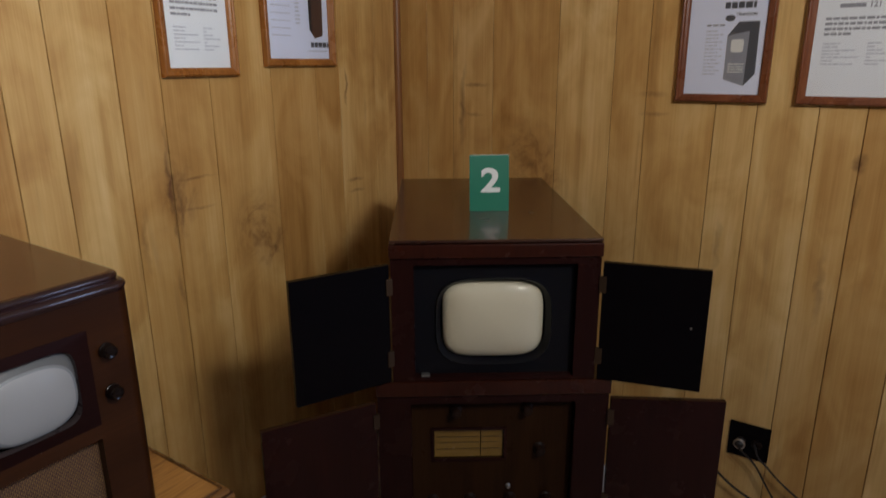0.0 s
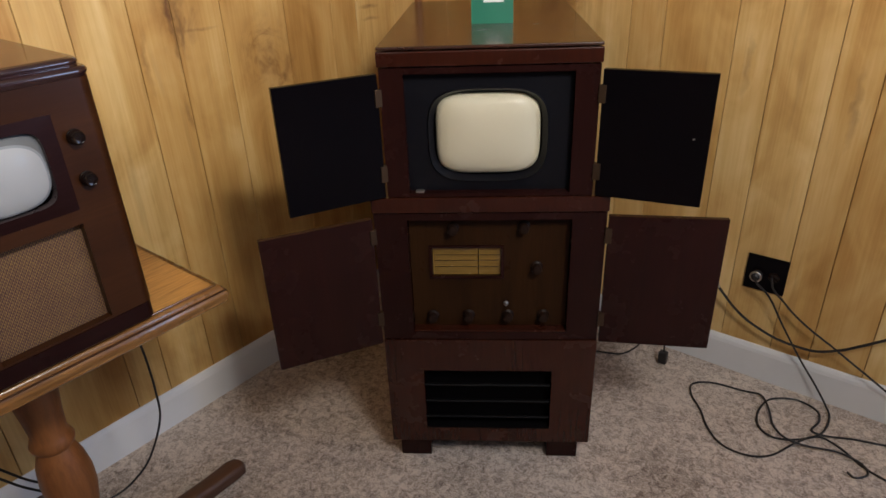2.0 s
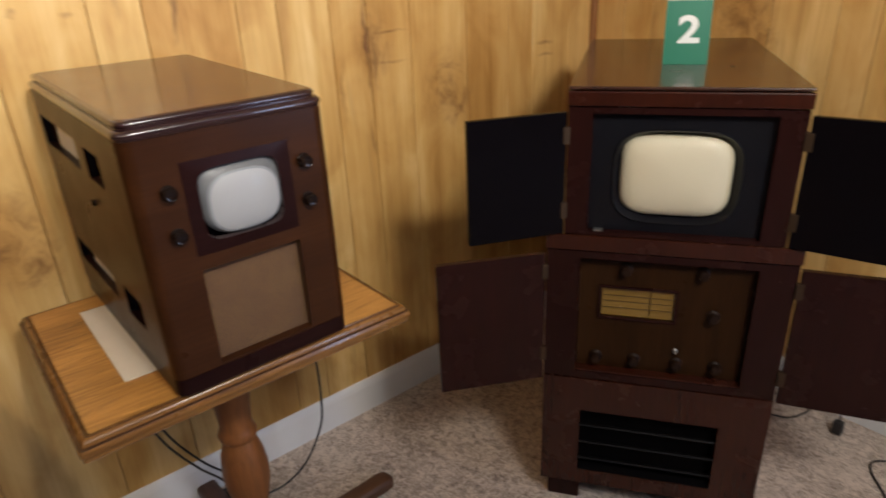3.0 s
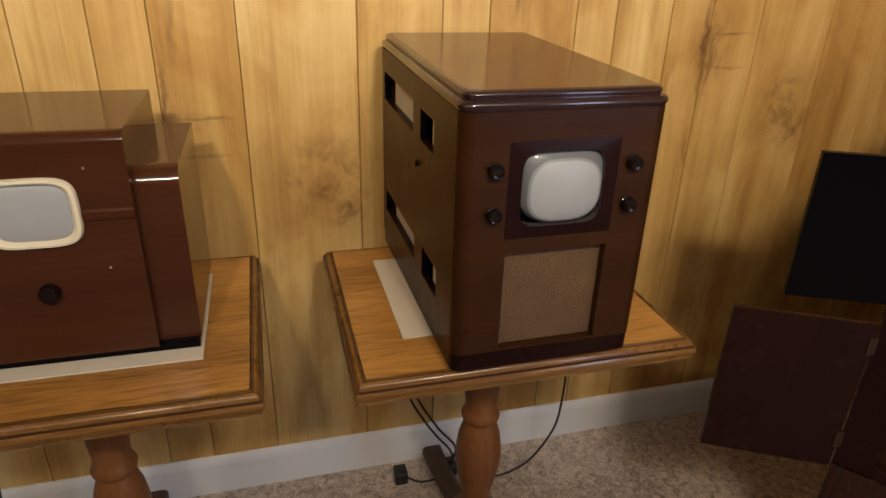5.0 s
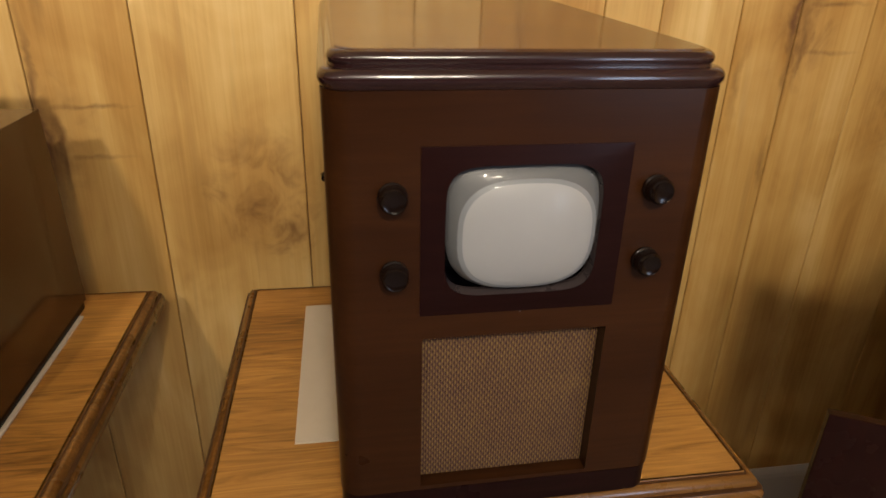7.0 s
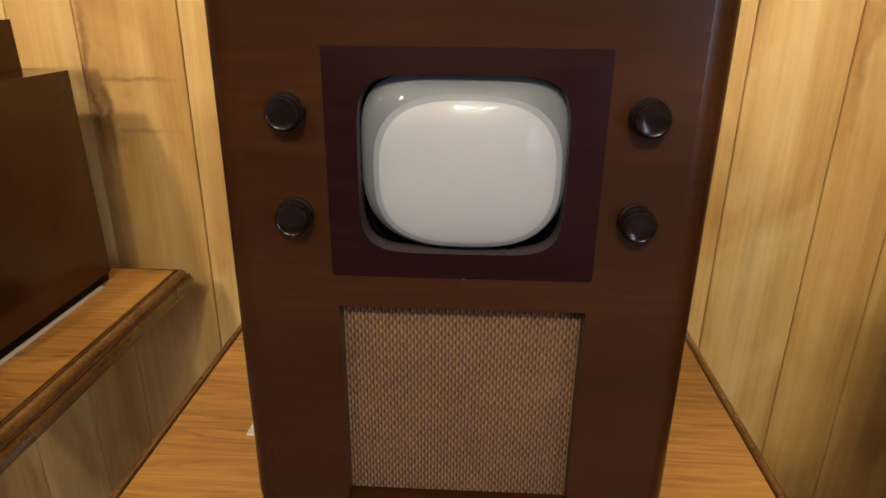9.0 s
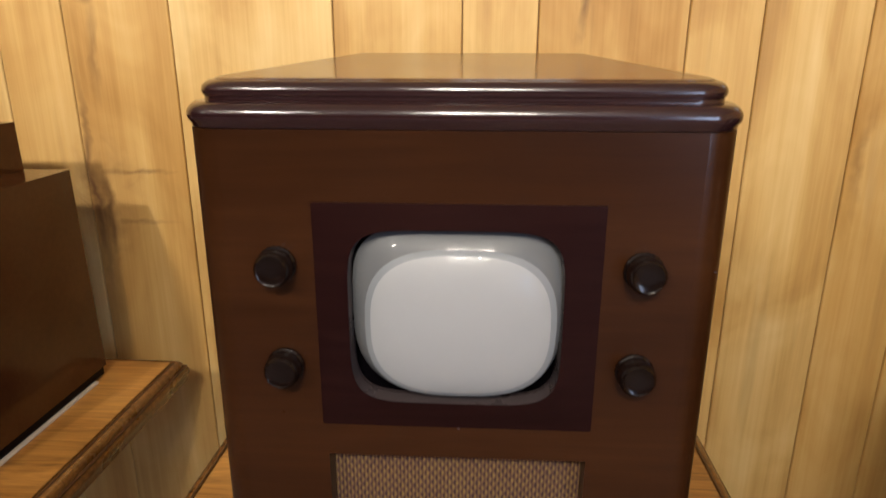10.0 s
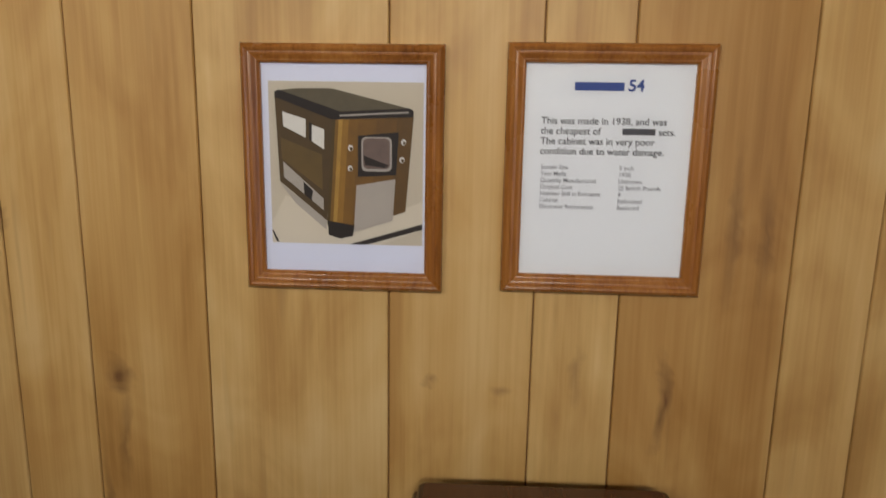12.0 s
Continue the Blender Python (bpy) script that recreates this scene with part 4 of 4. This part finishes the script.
shape_on(fa, "photo_opening", [(X(a), Z(b)) for a, b in rounded(0.608, 0.797, 0.462, 0.672, 0.03, 4)], photo_grey, Y0 - 0.0018)
shape_on(fa, "photo_screen", [(X(a), Z(b)) for a, b in rounded(0.618, 0.785, 0.478, 0.664, 0.028, 4)], plain("photo_mauve", (0.165, 0.115, 0.10), 0.7, vary=0.35, scale=70), Y0 - 0.0020)
shape_on(fa, "photo_screen_shade", Q((0.62, 0.56), (0.78, 0.50), (0.75, 0.485), (0.63, 0.50)), photo_edge, Y0 - 0.0022)
shape_on(fa, "photo_grille", Q((0.575, 0.374), (0.82, 0.417), (0.803, 0.157), (0.556, 0.078)), photo_grey, Y0 - 0.0016)
shape_on(fa, "photo_foot", Q((0.392, 0.148), (0.562, 0.122), (0.55, 0.055), (0.47, 0.036), (0.395, 0.058)), photo_edge, Y0 - 0.0018)
shape_on(fa, "photo_shadow", Q((0.53, 0.0), (0.99, 0.139), (0.99, 0.104), (0.64, 0.0)), photo_edge, Y0 - 0.0008)
shape_on(fa, "photo_shadow", Q((0.03, 0.075), (0.035, 0.085), (0.075, 0.005), (0.06, 0.005)), photo_edge, Y0 - 0.0008)
for q in (((0.117, 0.817), (0.262, 0.774), (0.26, 0.66), (0.12, 0.73)), ((0.297, 0.742), (0.377, 0.713), (0.374, 0.591), (0.294, 0.643)), ((0.115, 0.513), (0.367, 0.287), (0.365, 0.214), (0.117, 0.417))):
    shape_on(fa, "photo_slot", Q(*q), photo_white if q[0][1] > 0.6 else photo_grey, Y0 - 0.0016)
shape_on(fa, "photo_slot_shade", Q((0.283, 0.755), (0.300, 0.748), (0.297, 0.640), (0.281, 0.650)), photo_edge, Y0 - 0.0018)
shape_on(fa, "photo_slot_shade", Q((0.24, 0.39), (0.30, 0.335), (0.29, 0.275), (0.245, 0.31)), photo_edge, Y0 - 0.0018)
for a, b in ((0.54, 0.603), (0.537, 0.478), (0.87, 0.643), (0.86, 0.536)):
    shape_on(fa, "photo_knob_hole", [(X(a) + 0.0036 * math.cos(t * 0.7), Z(b) + 0.0042 * math.sin(t * 0.7)) for t in range(9)], photo_white, Y0 - 0.0018)
    shape_on(fa, "photo_knob_shade", [(X(a) + 0.0008 + 0.0020 * math.cos(t * 0.7), Z(b) - 0.001 + 0.0024 * math.sin(t * 0.7)) for t in range(9)], photo_dark, Y0 - 0.0020)

# information sheet
fb = picture_frame(FACE_W(0.734, 1.535), 0.263, 0.324, "cherry wood frame with a printed information sheet", frame_wood, paper)
part("print_name", box(0.087, 0.150, -0.0052, -0.0048, 0.2660, 0.2765, 0.0002), ink_blue, fb)
lettering("print_heading", "54", 0.0205, ink_blue, fb, (0.155, -0.0049, 0.2660), bold=0.0004)
for i, text in enumerate(("This was made in 1938, and was", "the cheapest of", "The cabinet was in very poor", "condition due to water damage.")):
    lettering("print_line", text, 0.0124, ink, fb, (0.046, -0.0049, 0.2235 - 0.0130 * i), bold=0.00008, squeeze=1.0)
part("print_name", box(0.151, 0.193, -0.0052, -0.0048, 0.2107, 0.2187, 0.0002), ink, fb)
lettering("print_line", "sets.", 0.0124, ink, fb, (0.197, -0.0049, 0.2105), bold=0.00008, squeeze=1.0)
for i, (a, b) in enumerate((("Screen Size", "5 inch"), ("Year Made", "1938"), ("Quantity Manufactured", "Unknown"), ("Original Cost", "25 British Pounds"), ("Number Still in Existence", "4"), ("Cabinet", "Refinished"), ("Electronic Restoration", "Restored"))):
    lettering("print_line", a, 0.0082, ink_soft, fb, (0.048, -0.0049, 0.1650 - 0.0087 * i), squeeze=0.95, bold=0.00004)
    lettering("print_line", b, 0.0082, ink_soft, fb, (0.150, -0.0049, 0.1650 - 0.0087 * i), squeeze=0.95, bold=0.00004)

# sheets near the corner on the west wall
f1 = picture_frame(FACE_W(1.510, 1.548), 0.248, 0.310, "cherry wood frame with a printed information sheet", frame_wood, paper)
bars(f1, [(0.045, 0.15, 0.205 - 0.0155 * i, 0.0065) for i in range(3)] + [(0.045, 0.06, 0.1595, 0.0065)], ink_soft)
bars(f1, [(0.048, wd, 0.128 - 0.0095 * i, 0.0035) for i, wd in enumerate((0.04, 0.035, 0.075, 0.035, 0.08, 0.03, 0.075))], ink_pale)
bars(f1, [(0.142, wd, 0.128 - 0.0095 * i, 0.0035) for i, wd in enumerate((0.03, 0.01, 0.03, 0.055, 0.01, 0.05, 0.03))], ink_pale)
part("print_name", box(0.075, 0.165, -0.0052, -0.0048, 0.248, 0.262), ink_blue, f1)
f2 = picture_frame(FACE_W(1.862, 1.574), 0.312, 0.325, "cherry wood frame with a brochure page of a tall cabinet", frame_wood, paper_blue)
bars(f2, [(0.205, 0.082, 0.060, 0.016)], ink)
bars(f2, [(0.19, 0.09, 0.046, 0.004)], ink_pale)
shape_on(f2, "printed_cabinet", [(0.202, 0.115), (0.225, 0.088), (0.262, 0.098), (0.266, 0.285), (0.200, 0.285)], plain("print_brown", (0.075, 0.033, 0.020), 0.7, vary=0.3, scale=80), -0.0050)
shape_on(f2, "printed_cabinet_side", [(0.202, 0.115), (0.214, 0.101), (0.212, 0.285), (0.200, 0.285)], photo_edge, -0.0053)
bars(f2, [(0.04, 0.08, 0.225 - 0.022 * i, 0.003) for i in range(7)], ink_pale)
bars(f2, [(0.142, 0.020, 0.215 - 0.012 * i, 0.005) for i in range(8)], ink_pale)

# sheets on the north wall
f3 = picture_frame(FACE_N(-0.357, 1.465), 0.256, 0.318, "red-brown wooden frame with an advertisement for a television", frame_red, paper_blue)
bars(f3, [(0.118, 0.082, 0.262, 0.017)], ink)
lettering("print_line", "TELEVISION", 0.0105, ink, f3, (0.150, -0.0049, 0.2420), bold=0.0003)
shape_on(f3, "printed_badge", [(0.135 + 0.014 * math.cos(t * 0.6), 0.236 + 0.009 * math.sin(t * 0.6)) for t in range(10)], ink, -0.0050)
shape_on(f3, "printed_cabinet_front", [(0.132, 0.066), (0.188, 0.048), (0.190, 0.200), (0.132, 0.188)], ink_soft, -0.0050)
shape_on(f3, "printed_cabinet_side", [(0.188, 0.048), (0.216, 0.082), (0.214, 0.226), (0.190, 0.200)], ink, -0.0050)
shape_on(f3, "printed_cabinet_top", [(0.132, 0.188), (0.190, 0.200), (0.214, 0.226), (0.160, 0.226)], ink, -0.0052)
shape_on(f3, "printed_screen", rounded(0.144, 0.178, 0.142, 0.178, 0.007, 4), photo_white, -0.0053)
bars(f3, [(0.141, 0.042, 0.108 - 0.0075 * i, 0.0028) for i in range(4)], photo_white, -0.0054)
bars(f3, [(0.072, 0.050, 0.215, 0.005)], ink_soft)
bars(f3, [(0.072, 0.036 + 0.012 * (i % 2), 0.200 - 0.010 * i, 0.003) for i in range(13)], ink_pale)
f4 = picture_frame(FACE_N(-0.029, 1.464), 0.256, 0.318, "red-brown wooden frame with a printed information sheet", frame_red, paper)
part("print_name", box(0.075, 0.133, -0.0052, -0.0048, 0.252, 0.262, 0.0002), ink_soft, f4)
lettering("print_heading", "121", 0.0190, ink_soft, f4, (0.140, -0.0049, 0.2515), bold=0.0004)
bars(f4, [(0.046, 0.165, 0.222 - 0.013 * i, 0.0065) for i in range(3)] + [(0.046, 0.065, 0.183, 0.0065)], ink_soft)
bars(f4, [(0.048, wd, 0.160 - 0.0088 * i, 0.0035) for i, wd in enumerate((0.04, 0.035, 0.075, 0.045, 0.085, 0.03, 0.075))], ink_pale)
bars(f4, [(0.150, wd, 0.160 - 0.0088 * i, 0.0035) for i, wd in enumerate((0.03, 0.02, 0.035, 0.065, 0.01, 0.05, 0.03))], ink_pale)

# ---- wall outlet and plugs ----
outlet = thing("wall_outlet", pose(-0.024, WY, 0.392, 0, 0, 0), "dark brown double wall outlet with a plug in it", "outlet")
part("cover_plate", box(-0.061, 0.061, -0.007, -0.0008, -0.061, 0.061, 0.0025), black_paint, outlet)
for u in (-0.024, 0.024):
    part("socket", lathe([(0.0175, 0.0065), (0.0175, 0.009), (0.0155, 0.010), (0.004, 0.010)], 24, "y", (u, 0, -0.004)), bakelite, outlet, "", True)
plug = part("plug", lathe([(0.0155, 0.010), (0.0155, 0.030), (0.0120, 0.038), (0.0060, 0.042)], 22, "y", (-0.024, 0, -0.004)), rubber, outlet, "black round plug", True)
part("plug_ring", lathe([(0.0165, 0.029), (0.0185, 0.031), (0.0165, 0.034), (0.0130, 0.035)], 22, "y", (-0.024, 0, -0.004)), steel, plug, "pale ring on the plug", True)


def cable(points, label, radius=0.0032):
    return tagged(part("power_cable", tube(points, radius), rubber, smooth=True), label, "cable", "loose cables")


Y = WY - 0.04
cable([(-0.048, WY - 0.04, 0.386), (-0.035, WY - 0.055, 0.378), (0.005, Y, 0.335), (0.06, Y, 0.25), (0.129, Y, 0.15), (0.19, Y - 0.005, 0.075), (0.235, Y - 0.02, 0.022), (0.252, 2.46, 0.005), (0.255, 2.40, 0.005), (0.240, 2.345, 0.005), (0.191, 2.289, 0.005),
       (0.135, 2.262, 0.005), (0.090, 2.285, 0.005), (0.070, 2.345, 0.005), (0.078, 2.425, 0.005), (0.115, 2.465, 0.005), (0.165, 2.483, 0.005), (0.218, 2.462, 0.005), (0.232, 2.41, 0.008), (0.222, 2.355, 0.010), (0.26, 2.352, 0.010), (0.355, 2.40, 0.005), (0.55, 2.44, 0.005), (0.9, 2.40, 0.005)],
      "black power cable from the outlet, coiled on carpet")
cable([(-0.005, WY - 0.012, 0.388), (0.012, WY - 0.04, 0.365), (0.045, Y, 0.335), (0.082, Y, 0.301), (0.14, Y, 0.262), (0.205, Y, 0.227), (0.303, Y, 0.171), (0.45, Y, 0.09), (0.65, Y, 0.02), (0.9, 2.46, 0.004)], "black cable hanging from the outlet along the wall")
lead = cable([(-0.145, 2.490, 0.325), (-0.125, 2.495, 0.30), (-0.094, Y, 0.265), (-0.04, Y, 0.228), (0.038, Y, 0.198), (0.10, Y, 0.190), (0.167, Y, 0.194), (0.23, Y, 0.225), (0.279, Y, 0.262), (0.45, 2.49, 0.40), (0.70, 2.52, 0.52)], "black lead with metal tip hanging along the wall", 0.0042)
part("metal_tip", tube([(-0.1455, 2.4895, 0.326), (-0.150, 2.489, 0.338), (-0.153, 2.488, 0.350)], 0.0046), steel, lead, "bright metal connector tip", True)
cable([(0.62, 2.20, 0.005), (0.45, 2.26, 0.005), (0.37, 2.285, 0.005), (0.301, 2.325, 0.010), (0.240, 2.335, 0.010), (0.196, 2.268, 0.010), (0.150, 2.180, 0.005), (0.092, 2.140, 0.005), (0.019, 2.143, 0.005), (-0.040, 2.195, 0.005), (-0.078, 2.254, 0.005), (-0.128, 2.312, 0.005), (-0.145, 2.368, 0.005),
       (-0.096, 2.412, 0.005), (0.0, 2.430, 0.005), (0.058, 2.432, 0.011), (0.098, 2.37, 0.010), (0.123, 2.311, 0.011), (0.165, 2.272, 0.012), (0.225, 2.275, 0.010), (0.30, 2.30, 0.010), (0.362, 2.290, 0.011), (0.385, 2.262, 0.005), (0.360, 2.228, 0.005), (0.338, 2.238, 0.005)], "black cable looped on the carpet")
cable([(-0.60, 2.30, 0.005), (-0.53, 2.325, 0.005), (-0.486, 2.351, 0.005), (-0.445, 2.368, 0.005), (-0.405, 2.392, 0.006), (-0.370, 2.44, 0.03), (-0.350, 2.48, 0.09)], "black cord from the console on carpet")
hang = tagged(part("hanging_plug", box(-0.287, -0.257, 2.412, 2.436, 0.004, 0.052, 0.006, 3), rubber, smooth=True), "black plug standing on the carpet behind the console", "plug")
part("cord", tube([(-0.272, 2.424, 0.050), (-0.274, 2.428, 0.075), (-0.285, 2.44, 0.12), (-0.31, 2.46, 0.2)], 0.003), rubber, hang)
for u in (-0.279, -0.265):
    part("prong", box(u - 0.0012, u + 0.0012, 2.417, 2.4195, 0.0005, 0.006), steel, hang)

cable([(-1.19, 1.03, 0.744), (-1.20, 1.075, 0.60), (-1.205, 1.093, 0.45), (-1.22, 1.100, 0.30), (-1.24, 1.095, 0.19), (-1.26, 1.045, 0.075), (-1.275, 0.985, 0.020), (-1.285, 0.93, 0.005), (-1.30, 0.87, 0.005), (-1.325, 0.835, 0.012)], "black cord hanging from the oak table to carpet")
for dx, dy in ((0.0, 0.0), (-0.012, 0.018)):
    cable([(-1.20 + dx, 0.60 + dy, 0.744), (-1.23 + dx, 0.630 + dy, 0.52), (-1.25 + dx, 0.672 + dy, 0.365), (-1.25 + dx, 0.735 + dy, 0.245), (-1.26 + dx, 0.79 + dy, 0.160), (-1.29 + dx, 0.812, 0.080), (-1.325 + dx, 0.814, 0.045)], "thin black cord hanging behind the oak table")
for x, y in ((-1.340, 0.663), (-1.338, 0.815)):
    ad = tagged(part("power_adapter", box(x - 0.024, x + 0.024, y - 0.019, y + 0.019, 0.0, 0.042, 0.007, 3), rubber, smooth=True), "small black power adapter on carpet by the baseboard", "adapter", "power adapters")
cable([(-1.34, 0.675, 0.012), (-1.315, 0.715, 0.005), (-1.315, 0.765, 0.005), (-1.335, 0.80, 0.012)], "short black cord between two adapters")
for y, e in ((-0.330, 0.02), (-0.305, -0.03)):
    cable([(-1.20, y + 0.03, 0.744), (-1.22, y + 0.01, 0.50), (-1.24, y, 0.30), (-1.26, y + e, 0.12), (-1.29, y + 2 * e, 0.005), (-1.33, y + 3 * e, 0.005)], "thin black cord under the second oak table")

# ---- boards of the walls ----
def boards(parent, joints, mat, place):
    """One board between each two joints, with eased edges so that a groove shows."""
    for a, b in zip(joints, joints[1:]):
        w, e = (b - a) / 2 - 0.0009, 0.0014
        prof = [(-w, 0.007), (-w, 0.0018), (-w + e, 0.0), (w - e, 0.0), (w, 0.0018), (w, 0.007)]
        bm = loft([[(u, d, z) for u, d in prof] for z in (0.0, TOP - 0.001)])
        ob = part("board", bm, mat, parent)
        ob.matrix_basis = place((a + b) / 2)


west = [-4.2, -3.95, -3.70, -3.45, -3.2, -2.98, -2.80, -2.64, -2.40, -2.29, -2.10, -1.99, -1.83, -1.60, -1.40, -1.29, -1.09, -0.98, -0.76, -0.55, -0.42, -0.27, -0.116,
        0.028, 0.143, 0.319, 0.580, 0.781, 0.897, 1.121, 1.230, 1.386, 1.506, 1.660, 1.889, 2.085, 2.203, 2.398, 2.538]
boards(wall_west, west, board_left_mat, lambda s: pose(WX, s, 0, 0, 0, 90))
north = [-1.426, -1.286, -1.169, -1.001, -0.751, -0.558, -0.448, -0.238, -0.124, 0.034, 0.148, 0.300, 0.455, 0.700, 0.895, 1.000, 1.200, 1.310, 1.470, 1.620, 1.850, 2.000, 2.160, 2.400, 2.560, 2.700, 2.930, 3.10, 3.30, 3.60, 3.85, 4.10, 4.40, 4.70, 5.0]
boards(wall_north, north, board_right_mat, lambda s: pose(s, WY, 0, 0, 0, 0))
